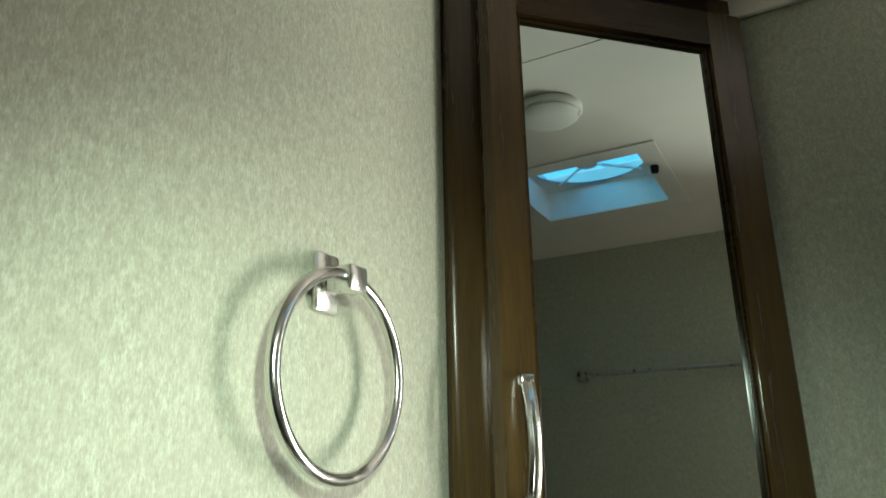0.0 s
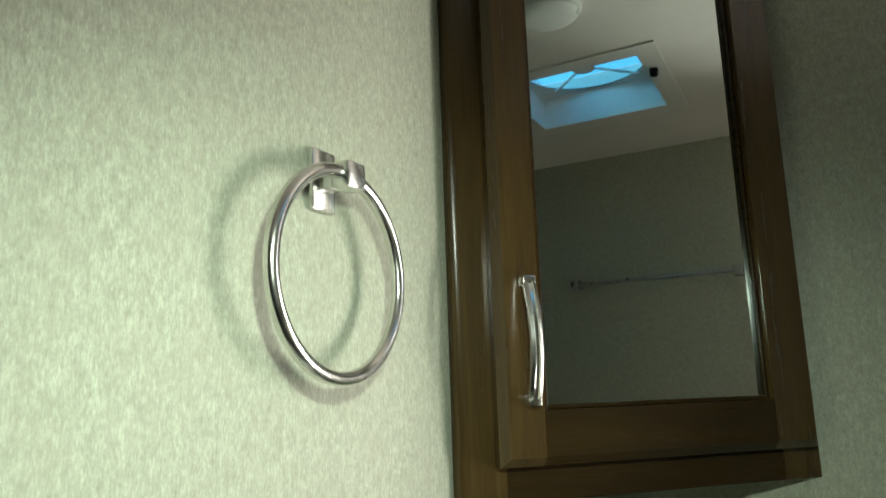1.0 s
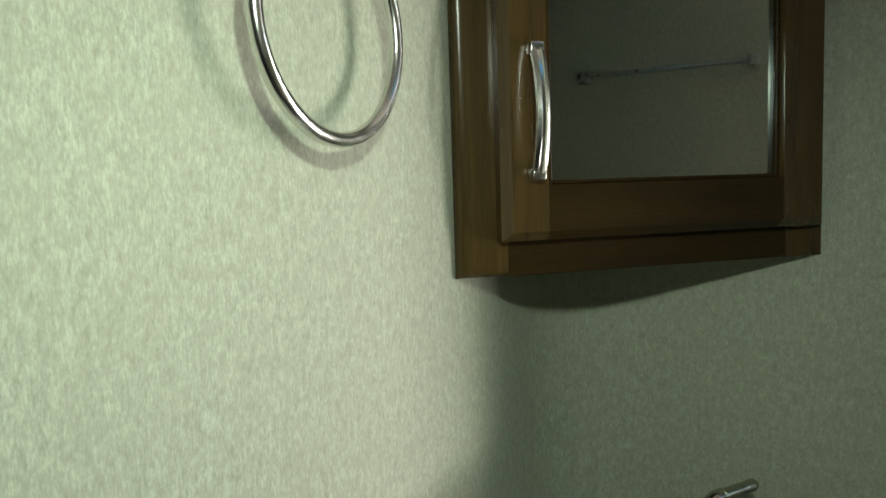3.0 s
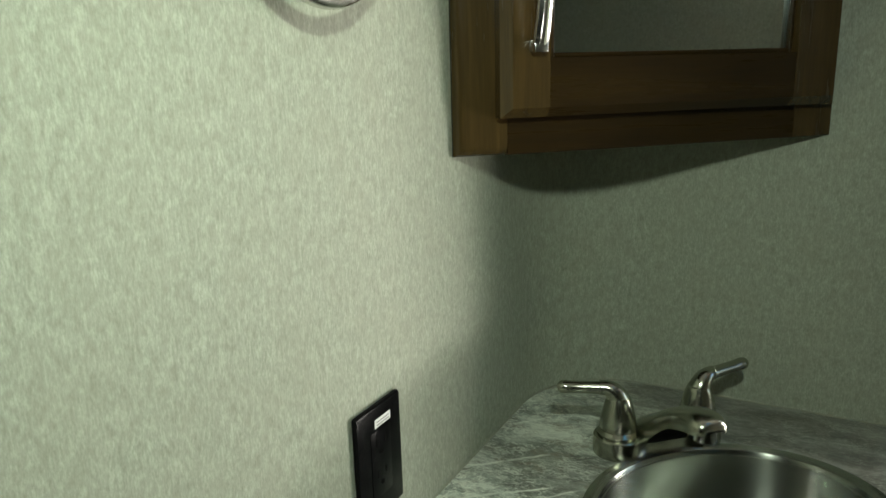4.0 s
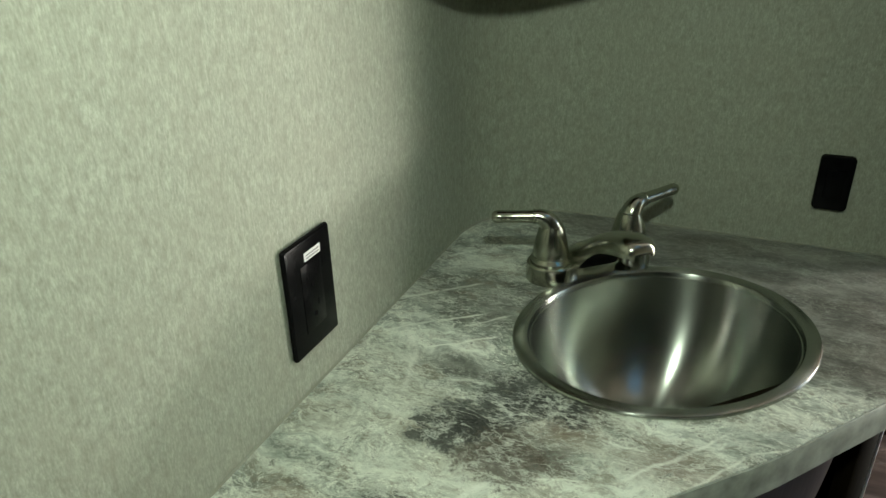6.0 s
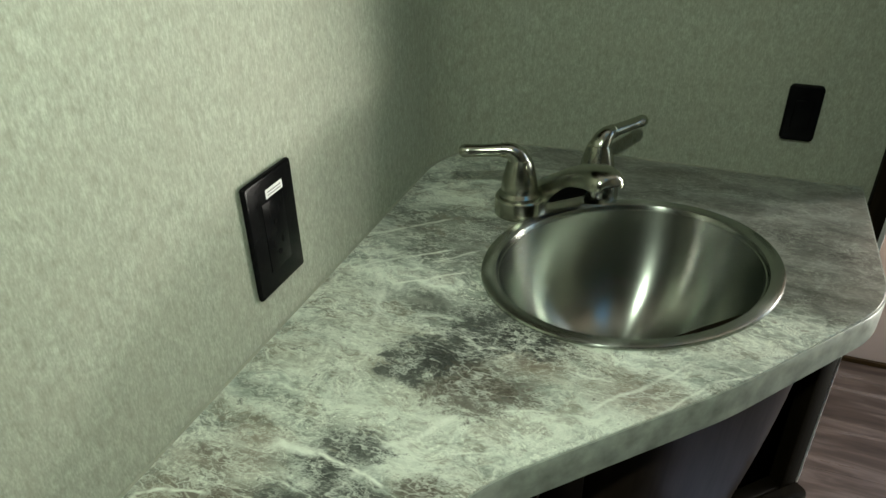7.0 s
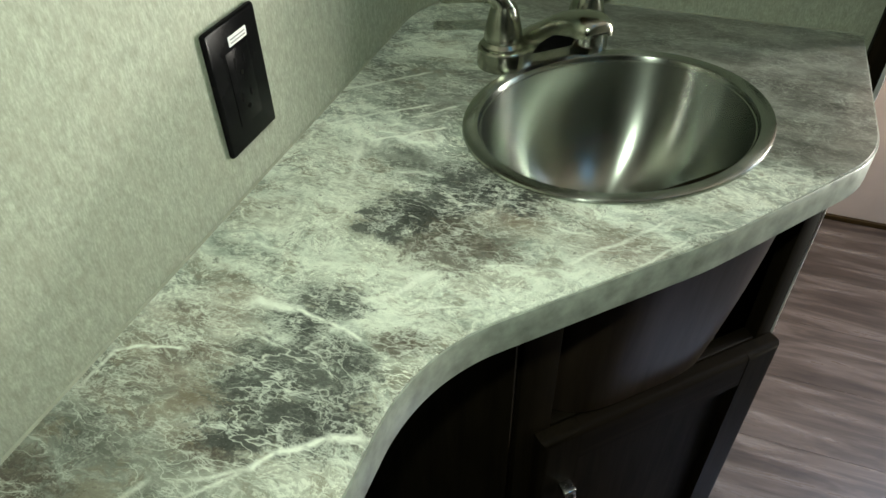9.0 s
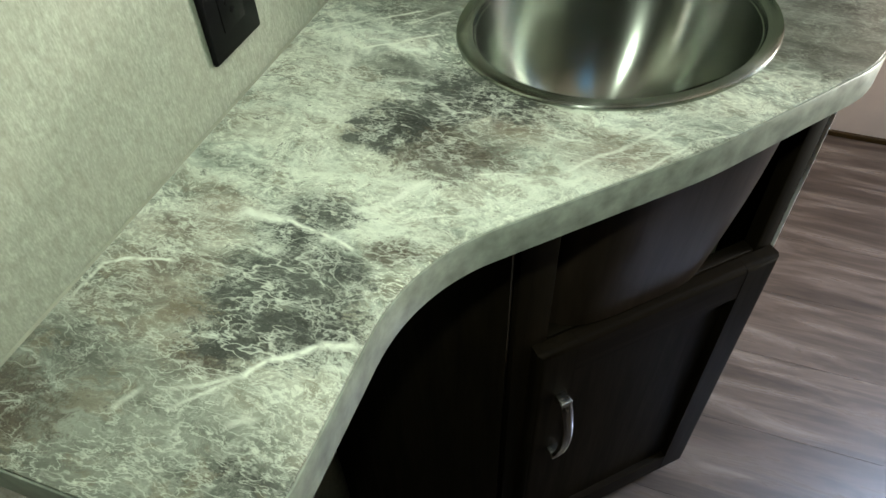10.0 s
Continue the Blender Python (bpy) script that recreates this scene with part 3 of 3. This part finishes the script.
def mirror_cabinet():
    t = thing("medicine_cabinet", pose(0.0, -0.35, 0, 0, 0, 45), "dark stained wood corner cabinet with a mirrored door", "cabinet")
    back = pose(0.0, -0.35, 0, 0, 0, 45).inverted()
    bm = bmesh.new()
    pts = [Vector((0.012, -0.330)), Vector((0.330, -0.012))]
    for i in range(9):
        w = math.pi / 2 + (math.pi / 2) * i / 8
        pts.append(Vector((R + 0.003 + (R - 0.001) * math.cos(w), -R - 0.003 + (R - 0.001) * math.sin(w))))
    local = [(back @ Vector((p.x, p.y, 0))).to_2d() for p in pts]
    slab(bm, local, 1.236, 2.068)
    part("body", bm, M_WOODV, t)
    # face frame
    part("stile", edged(0.012, 0.070, -0.0005, 0.019, 1.231, 2.07, 0.012, "lb"), M_WOODV, t)
    part("stile", edged(0.440, 0.4965, -0.0005, 0.019, 1.231, 2.07, 0.003, "rb"), M_WOODV, t)
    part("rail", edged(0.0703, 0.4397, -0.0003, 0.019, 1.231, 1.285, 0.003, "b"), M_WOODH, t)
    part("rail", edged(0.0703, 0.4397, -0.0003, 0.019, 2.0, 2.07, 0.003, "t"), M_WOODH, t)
    # door
    d = part("door", bm_box(0.064, 0.470, -0.0065, -0.001, 1.282, 2.02), M_WOODV, t, "mirrored door in a dark wood frame")
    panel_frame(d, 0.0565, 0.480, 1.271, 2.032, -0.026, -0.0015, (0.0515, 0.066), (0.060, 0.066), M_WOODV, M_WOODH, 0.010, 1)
    part("mirror", bm_box(0.1086, 0.4139, -0.012, -0.007, 1.3312, 1.9658, bevel=0.0015), M_MIRROR, d, "clear mirror glass", False)
    for a in ((0.1082, 0.1164, 1.3310, 1.9660), (0.4091, 0.4141, 1.3310, 1.9660)):
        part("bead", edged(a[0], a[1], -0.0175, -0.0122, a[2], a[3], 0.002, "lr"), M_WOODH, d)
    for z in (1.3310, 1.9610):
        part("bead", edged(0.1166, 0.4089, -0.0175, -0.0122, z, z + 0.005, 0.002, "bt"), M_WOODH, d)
    bow_handle(d, 0.0915, -0.025, 1.342, 1.472)


mirror_cabinet()


# ---- towel ring ----
def towel_ring():
    t = thing("towel_ring", pose(0.001, -0.568, 1.540), "polished chrome towel ring on a square post", "towel ring")
    part("plate", bm_box(0, 0.007, -0.0165, 0.0165, -0.0275, 0.0275, bevel=0.003), M_CAP, t)
    part("arm", bm_box(0.007, 0.0225, -0.0095, 0.0095, -0.011, 0.009, bevel=0.0025), M_CAP, t)
    part("cap", bm_box(0.023, 0.0415, -0.013, 0.013, -0.0130, 0.0110, bevel=0.003), M_CAP, t)
    bm = bmesh.new()
    r = 0.0856
    path = [(0.031, -0.008 + r * math.sin(w), -0.0845 + r * math.cos(w)) for w in (2 * math.pi * i / 72 for i in range(72))]
    # a ring in the wall's plane
    rings = []
    for i, p in enumerate(path):
        w = 2 * math.pi * i / 72
        n = Vector((0, math.sin(w), math.cos(w)))
        rings.append([bm.verts.new(Vector(p) + n * (0.0061 * math.cos(q)) + Vector((0.0061 * math.sin(q), 0, 0))) for q in (2 * math.pi * j / 16 for j in range(16))])
    for i in range(72):
        a, b = rings[i], rings[(i + 1) % 72]
        for j in range(16):
            bm.faces.new((a[j], a[(j + 1) % 16], b[(j + 1) % 16], b[j]))
    part("ring", bm, M_SATIN, t)


towel_ring()


# ---- outlet and switch ----
def outlet():
    t = thing("wall_outlet", pose(0.0005, -0.504, 0.964), "black self-contained double wall outlet with a white label", "outlet")
    bm = bmesh.new()
    box(bm, 0, 0.0065, -0.037, 0.037, -0.058, 0.058, bevel=0.0035, seg=3)
    part("plate", bm, M_BLACK, t)
    part("receptacle_face", bm_box(0.005, 0.0071, -0.0165, 0.0165, -0.036, 0.033, bevel=0.0003), M_BLACK, t)
    for z in (0.016, -0.016):
        for y, h in ((-0.0065, 0.008), (0.0065, 0.0066)):
            part("slot", bm_box(0.0070, 0.0073, y - 0.0011, y + 0.0011, z + 0.001, z + 0.001 + h), M_SLOT, t)
        bm = bmesh.new()
        lathe(bm, [(0.0, 0.0004), (0.0026, 0.0004), (0.0026, 0.0)], steps=12, m=pose(0.0070, 0, z - 0.006, 0, 90, 0))
        part("ground_hole", bm, M_SLOT, t)
    lab = part("label", bm_box(0.0066, 0.0070, -0.0085, 0.0175, 0.036, 0.0445), M_LABEL, t, "small white printed label")
    for z in (0.0385, 0.0415):
        part("print_bar", bm_box(0.0071, 0.0072, -0.006, 0.015, z - 0.0006, z + 0.0006), M_INK, lab)


def switch():
    t = thing("wall_switch", pose(0.467, -0.0005, 0.9525), "small black rounded wall switch", "switch")
    bm = bmesh.new()
    ol = fillet([(-0.0205, -0.0365, 0.006), (0.0205, -0.0365, 0.006), (0.0205, 0.0365, 0.006), (-0.0205, 0.0365, 0.006)], 5)
    slab(bm, ol, 0, 0.008, 0.003)
    bm.transform(pose(0, 0, 0, 90, 0, 0))
    part("plate", bm, M_BLACK, t)
    part("rocker", bm_box(-0.011, 0.011, -0.011, -0.007, -0.019, 0.019, bevel=0.002), M_BLACK, t)


outlet()
switch()

# ---- vanity ----
S2 = math.sqrt(0.5)


def diag(s, n):
    return (s + n) * S2, (s - n) * S2


SINK = (0.306, -0.287)
OVAL = Matrix.Diagonal((1.03, 0.865, 1.0, 1.0))


def countertop():
    corners = [(0.0015, -0.88, 0), (0.222, -0.88, 0.05), (0.222, -0.655, 0.17), (0.42, -0.455, 0.5), (0.5625, -0.275, 0.13), (0.5625, -0.0015, 0.0)]
    ol = fillet(corners, 14)
    front = [p.copy() for p in ol]
    back = []
    for i in range(15):
        w = math.pi / 2 + (math.pi / 2) * i / 14
        back.append(Vector((R + 0.0015 + (R - 0.0005) * math.cos(w), -R - 0.0015 + (R - 0.0005) * math.sin(w))))

    def shifted(d):
        k = len(front)
        out = []
        for i, p in enumerate(front):
            tg = (front[min(i + 1, k - 1)] - front[max(i - 1, 0)]).normalized()
            out.append(p + Vector((-tg.y, tg.x)) * d)
        out[0].x = front[0].x
        out[-1].y = front[-1].y
        return out

    inner = shifted(0.0022)
    bm = bmesh.new()
    slab(bm, inner + back, TOP - 0.036, TOP, 0.0012, hole=(SINK[0], SINK[1], 0.1575, 0.1325))
    t = thing("countertop", pose(0, 0, 0), "grey-green marbled laminate corner countertop with an S-curved front", "countertop")
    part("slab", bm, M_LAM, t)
    bm = bmesh.new()
    rows = [[bm.verts.new((p.x, p.y, z)) for p in line] for line, z in
            ((shifted(0.0019), TOP - 0.037), (front, TOP - 0.037), (front, TOP - 0.0035), (shifted(0.0007), TOP - 0.0016), (shifted(0.0019), TOP - 0.0012))]
    for a, b in zip(rows, rows[1:] + rows[:1]):
        for i in range(len(front) - 1):
            bm.faces.new((a[i], a[i + 1], b[i + 1], b[i]))
    part("edge_band", bm, M_EDGE, t, "laminate edge band with a fine dark seam")


def vanity():
    o = diag(0, 0.575)
    m = pose(o[0], o[1], 0, 0, 0, 45)
    t = thing("vanity_cabinet", m, "stained wood corner vanity cabinet on the floor, shade in its colour", "cabinet")
    inv = m.inverted()
    z1 = TOP - 0.0365
    # side panels
    bm2 = bmesh.new()
    box(bm2, 0.516, 0.534, -0.268, -0.012, 0, z1)
    bm2.transform(inv)
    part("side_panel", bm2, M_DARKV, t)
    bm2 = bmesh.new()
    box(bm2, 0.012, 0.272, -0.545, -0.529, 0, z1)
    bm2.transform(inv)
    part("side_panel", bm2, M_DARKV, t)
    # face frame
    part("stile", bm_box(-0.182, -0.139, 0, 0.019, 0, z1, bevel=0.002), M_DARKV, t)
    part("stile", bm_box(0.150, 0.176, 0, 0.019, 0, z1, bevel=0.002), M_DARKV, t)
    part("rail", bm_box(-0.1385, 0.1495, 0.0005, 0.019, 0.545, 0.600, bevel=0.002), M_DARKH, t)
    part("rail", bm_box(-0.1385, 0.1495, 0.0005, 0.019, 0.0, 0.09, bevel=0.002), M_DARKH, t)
    # bowed panel in front of the basin, narrower towards its foot
    bm = bmesh.new()
    rows = []
    for k in range(9):
        h = k / 8
        s0, s1 = -0.138, 0.136 - 0.042 * (1 - h) ** 1.8
        bow = 0.052 + 0.016 * h
        row = []
        for i in range(41):
            u = -math.cos(math.pi * i / 40)
            row.append((s0 + (s1 - s0) * (u + 1) / 2, 0.044 - bow * (1 - abs(u) ** 4.2) ** 0.62))
        row += [(s1 - 0.004, 0.052), (s0 + 0.004, 0.052)]
        rows.append([bm.verts.new((x, y, 0.601 + (z1 - 0.605) * h)) for x, y in row])
    for lo, hi in zip(rows, rows[1:]):
        for i in range(len(lo)):
            q = (i + 1) % len(lo)
            bm.faces.new((lo[i], lo[q], hi[q], hi[i]))
    bm.faces.new(rows[0][::-1])
    bm.faces.new(rows[-1])
    part("bowed_panel", bm, M_BOW, t, "satin stained wood bowed panel before the basin, less darkened")
    # added near-black board that gives the gap beside the bow its dark
    part("gap_board", bm_box(-0.139, 0.1495, 0.062, 0.070, 0.05, z1 - 0.001), M_DARKV, t)
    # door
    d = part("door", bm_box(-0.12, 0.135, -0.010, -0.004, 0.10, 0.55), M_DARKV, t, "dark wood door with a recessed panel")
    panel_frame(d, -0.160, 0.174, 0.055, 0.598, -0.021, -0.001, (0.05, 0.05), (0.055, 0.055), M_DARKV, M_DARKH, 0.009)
    bow_handle(d, -0.125, -0.021, 0.37, 0.50)


def sink():
    t = thing("sink", pose(SINK[0], SINK[1], TOP, 0, 0, 45), "oval brushed stainless steel drop-in sink", "sink")
    bm = bmesh.new()
    prof = [(0.1635, 0.0006), (0.1633, 0.0024), (0.1624, 0.0037), (0.1605, 0.0043), (0.1560, 0.0044), (0.1510, 0.0041), (0.1475, 0.0026), (0.1452, -0.002)]
    for i in range(1, 17):
        w = i / 16 * math.pi / 2
        prof.append((0.026 + 0.1192 * math.cos(w) ** 0.9, -0.002 - 0.145 * math.sin(w) ** 0.95))
    prof += [(0.024, -0.1485), (0.024, -0.165)]
    back = [(r - 0.0012 if r > 0.03 else r + 0.0012, z - 0.0012) for r, z in prof[7:]][::-1]
    prof = prof + back + [(0.1540, -0.0004), (0.1635, 0.0006)]
    lathe(bm, [(r * 1.012, z) for r, z in prof], steps=96, m=OVAL)
    part("basin", bm, M_STEEL, t)
    bm = bmesh.new()
    lathe(bm, [(0.0235, -0.161), (0.0235, -0.1495), (0.020, -0.1485), (0.014, -0.152), (0.0, -0.153)], steps=32)
    part("drain", bm, M_CHROME, t)


def faucet():
    t = thing("faucet", pose(0.1957, -0.1738, TOP + 0.0005, 0, 0, 42), "brushed nickel two-handle centerset faucet", "faucet")
    # dog-bone base
    bm = bmesh.new()
    ol = []
    for i in range(72):
        w = 2 * math.pi * i / 72
        x = 0.0840 * math.cos(w)
        lobe = math.sqrt(max(0.0, 0.0295 ** 2 - (abs(x) - 0.0545) ** 2))
        waist = 0.0225 * max(0.0, 1 - (abs(x) / 0.068) ** 6)
        ol.append(Vector((x, math.copysign((lobe ** 4 + waist ** 4) ** 0.25, math.sin(w)) if abs(math.sin(w)) > 1e-6 else 0.0)))
    slab(bm, ol, 0, 0.024, 0.004)
    part("base", bm, M_NICKEL, t)
    for sgn in (-1, 1):
        cx = 0.0545 * sgn
        bm = bmesh.new()
        lathe(bm, [(0.0, 0.0235), (0.0250, 0.0235), (0.0255, 0.027), (0.0235, 0.029), (0.0215, 0.031), (0.0225, 0.034), (0.0220, 0.038), (0.0205, 0.048), (0.0182, 0.058), (0.0160, 0.066), (0.0135, 0.072), (0.0, 0.078)], (cx, 0, 0), 32)
        h = part("handle", bm, M_NICKEL, t)
        # lever with an elbow
        bm = bmesh.new()
        path, sec = [], []
        for i in range(11):
            w = i / 10 * math.pi / 2
            path.append((0.020 * (1 - math.cos(w)), 0, 0.062 + 0.021 * math.sin(w)))
            rr = 0.0150 - 0.0062 * i / 10
            sec.append(oval(rr, rr, 16))
        for x, rr in ((0.021, 0.0088), (0.0215, 0.0092), (0.0232, 0.0092), (0.024, 0.0080), (0.030, 0.0078), (0.050, 0.0076), (0.066, 0.0076), (0.0675, 0.0080), (0.073, 0.0080), (0.0765, 0.0070), (0.0795, 0.0042)):
            path.append((x + ((0.006 if sgn > 0 else -0.006) if x > 0.04 else 0.0), 0, 0.083))
            sec.append(oval(rr, rr, 16))
        sweep(bm, path, sec)
        bm.transform(pose(cx, 0, 0, 0, 0, 16 if sgn > 0 else 160))
        part("lever", bm, M_NICKEL, h)
    # arched spout, a shell that is hollow below
    stations = [(0.024, 0.024, 0.018, 0.0), (0.018, 0.028, 0.030, 0.0), (0.008, 0.0305, 0.038, 0.0), (-0.004, 0.0308, 0.0455, 0.0), (-0.012, 0.0303, 0.0505, 0.0065), (-0.022, 0.029, 0.0575, 0.013),
                (-0.030, 0.0277, 0.0630, 0.025), (-0.040, 0.0262, 0.0695, 0.038), (-0.050, 0.0250, 0.0755, 0.0475), (-0.064, 0.0240, 0.0820, 0.0575), (-0.080, 0.0234, 0.0880, 0.0640),
                (-0.092, 0.0230, 0.0906, 0.0680)]
    for i in range(1, 9):
        w = i / 8 * math.pi / 2 * 0.93
        stations.append((-0.092 - 0.0245 * math.sin(w), 0.0230 - 0.0125 * (1 - math.cos(w)) ** 1.3, 0.0908 - 0.0110 * (1 - math.cos(w)) ** 1.2, 0.0690 + 0.0035 * math.sin(w)))
    bm, dark = bmesh.new(), bmesh.new()
    rings, liner = [], []
    for y, a, top, rim in stations:
        off = -0.004 + 0.002 * min(1, max(0, -y / 0.06))
        arc = []
        for k in range(17):
            w = math.pi * k / 16
            cw, sw = math.cos(w), math.sin(w)
            arc.append((a * math.copysign(abs(cw) ** 0.72, cw), rim + (top - rim) * abs(sw) ** 0.72))
        q = a - 0.0022
        arc += [(-q, rim), (-q, rim + 0.004), (q, rim + 0.004), (q, rim)]
        rings.append([bm.verts.new((u + off, y, z)) for u, z in arc])
        liner.append([dark.verts.new((u + off, y, z)) for u, z in ((-q + 0.0002, rim + 0.0028), (q - 0.0002, rim + 0.0028), (q - 0.0002, rim + 0.0037), (-q + 0.0002, rim + 0.0037))])
    for mesh, loops in ((bm, rings), (dark, liner)):
        k = len(loops[0])
        for a, b in zip(loops, loops[1:]):
            for i in range(k):
                mesh.faces.new((a[i], a[(i + 1) % k], b[(i + 1) % k], b[i]))
        mesh.faces.new(loops[0][::-1])
        mesh.faces.new(loops[-1])
    sp = part("spout", bm, M_NICKEL, t)
    # black strip across the shell's underside, put in for the shade there
    part("shade_liner", dark, M_SLOT, sp, "near-black strip standing in for the shade inside the spout")
    bm = bmesh.new()
    lathe(bm, [(0.0, 0.058), (0.0120, 0.058), (0.0134, 0.0600), (0.0138, 0.076)], (-0.002, -0.0985, 0.0), 24)
    part("aerator", bm, M_CHROME, t)


def caulk():
    """Bead where the counter meets the papered wall."""
    path = [(0.0015, -0.88)]
    for i in range(15):
        w = math.pi - (math.pi / 2) * i / 14
        path.append((R + (R - 0.0015) * math.cos(w), -R + (R - 0.0015) * math.sin(w)))
    path.append((0.562, -0.0015))
    bm = bmesh.new()
    k = len(path)
    rings = []
    for i, p in enumerate(path):
        a, b = Vector(path[max(i - 1, 0)]), Vector(path[min(i + 1, k - 1)])
        tg = (b - a).normalized()
        into = Vector((tg.y, -tg.x))
        rings.append([bm.verts.new((p[0] + into.x * u, p[1] + into.y * u, TOP + v)) for u, v in ((-0.001, -0.004), (0.0014, 0.0003), (0.0007, 0.0006), (-0.001, 0.0016))])
    for a, b in zip(rings, rings[1:]):
        for j in range(4):
            bm.faces.new((a[j], a[(j + 1) % 4], b[(j + 1) % 4], b[j]))
    structure("trim_caulk", bm, M_CAULK, "thin clear caulk bead between wall and countertop", "trim", True)


countertop()
caulk()
vanity()
sink()
faucet()


# ---- ceiling vent, lamp and towel bar on the far side ----
def vent():
    cx, cy = (VX0 + VX1) / 2, (VY0 + VY1) / 2
    hw = (VX1 - VX0) / 2
    t = thing("ceiling_vent", pose(cx, cy, H), "white square ceiling vent with a blue-tinted dome and a fan", "vent")
    bm = bmesh.new()
    f = hw + 0.042
    for a in ((-f, -hw + 0.006, -f, f), (hw - 0.006, f, -f, f), (-hw + 0.006, hw - 0.006, -f, -hw + 0.006), (-hw + 0.006, hw - 0.006, hw - 0.006, f)):
        box(bm, a[0], a[1], a[2], a[3], -0.004, -0.0005)
    part("frame", bm, M_WHITE, t)
    bm = bmesh.new()
    q = hw - 0.002
    for a in ((-q, -q + 0.004, -q, q), (q - 0.004, q, -q, q), (-q + 0.004, q - 0.004, -q, -q + 0.004), (-q + 0.004, q - 0.004, q - 0.004, q)):
        box(bm, a[0], a[1], a[2], a[3], 0.0, 0.13)
    part("well", bm, M_WHITE, t)
    bm = bmesh.new()
    ol = [Vector((-q + 0.004, -q + 0.004)), Vector((q - 0.004, -q + 0.004)), Vector((q - 0.004, q - 0.004)), Vector((-q + 0.004, q - 0.004))]
    slab(bm, ol, 0.082, 0.090, hole=(0, 0, 0.163, 0.163))
    part("fan_plate", bm, M_WHITE, t)
    bm = bmesh.new()
    lathe(bm, [(0, 0.072), (0.028, 0.072), (0.03, 0.087), (0, 0.087)], steps=24)
    part("motor", bm, M_WHITE, t)
    for i in range(2):
        b2 = bm_box(-0.164, 0.164, -0.003, 0.003, 0.077, 0.0815)
        b2.transform(pose(0, 0, 0, 0, 0, 90 * i + 45))
        part("arm", b2, M_WHITE, t)
    bm = bmesh.new()
    lathe(bm, [(0.255, 0.135), (0.25, 0.16), (0.20, 0.19), (0.1, 0.205), (0.0, 0.21)], steps=4, m=pose(0, 0, 0, 0, 0, 45))
    part("dome", bm, M_DOME, t, "blue-tinted clear plastic dome")
    bm = bmesh.new()
    lathe(bm, [(0.0, -0.022), (0.008, -0.022), (0.010, -0.018), (0.010, -0.0045)], (-0.080, hw + 0.012, 0), 20)
    part("knob", bm, M_BLACK, t, "small black knob")


def ceiling_lamp():
    t = thing("ceiling_lamp", pose(0.548, -0.400, H), "round white ceiling lamp, switched off", "lamp")
    bm = bmesh.new()
    lathe(bm, [(0.0, -0.0005), (0.066, -0.0005), (0.068, -0.003), (0.068, -0.011), (0.065, -0.015), (0.0, -0.015)], steps=48)
    part("base", bm, M_WHITE, t)
    bm = bmesh.new()
    lathe(bm, [(0.062, -0.0152), (0.061, -0.020), (0.052, -0.025), (0.034, -0.029), (0.0, -0.030)], steps=48)
    part("dome", bm, M_WHITE, t, "frosted white lens")
    bm = bmesh.new()
    lathe(bm, [(0.0, -0.022), (0.006, -0.022), (0.008, -0.019), (0.008, -0.0155)], (0.012, 0.056, 0), 20)
    part("switch", bm, M_WHITE, t)


def towel_bar():
    t = thing("towel_bar", pose(XE, -0.44, 1.655), "thin satin metal towel bar on two posts", "towel bar")
    for y in (-0.245, 0.245):
        part("post", bm_box(-0.055, -0.0005, y - 0.013, y + 0.013, -0.016, 0.016, bevel=0.003), M_BAR, t)
    bm = bmesh.new()
    sweep(bm, [(-0.045, -0.232, 0), (-0.045, 0.232, 0)], [oval(0.006, 0.006, 16)])
    part("bar", bm, M_BAR, t)


vent()
ceiling_lamp()
towel_bar()


# ---- floor planks ----
def planks():
    w, ln = 0.1785, 1.219

    def board(length, width):
        return finish(bm_box(0.0001, length - 0.0001, 0.0001, width - 0.0001, -0.0029, 0.0, bevel=0.0003, seg=1), "plank", M_PLANK, False)

    whole = board(ln, w)
    y, row = YS, 0
    while y < YN - 0.001:
        width = min(w, YN - y)
        west = 0.0 if y < 0.0 else 0.575
        x = 0.10 + (0.395 * row) % 0.31 - ln
        while x < XE:
            a, b = max(x, west), min(x + ln, XE)
            if b - a > 0.01:
                ob = new("plank", whole if b - a > ln - 1e-6 and width > w - 1e-6 else board(b - a, width))
                ob.location = (a, y, 0)
                ob.parent = floor
            x += ln
        y += w
        row += 1


planks()
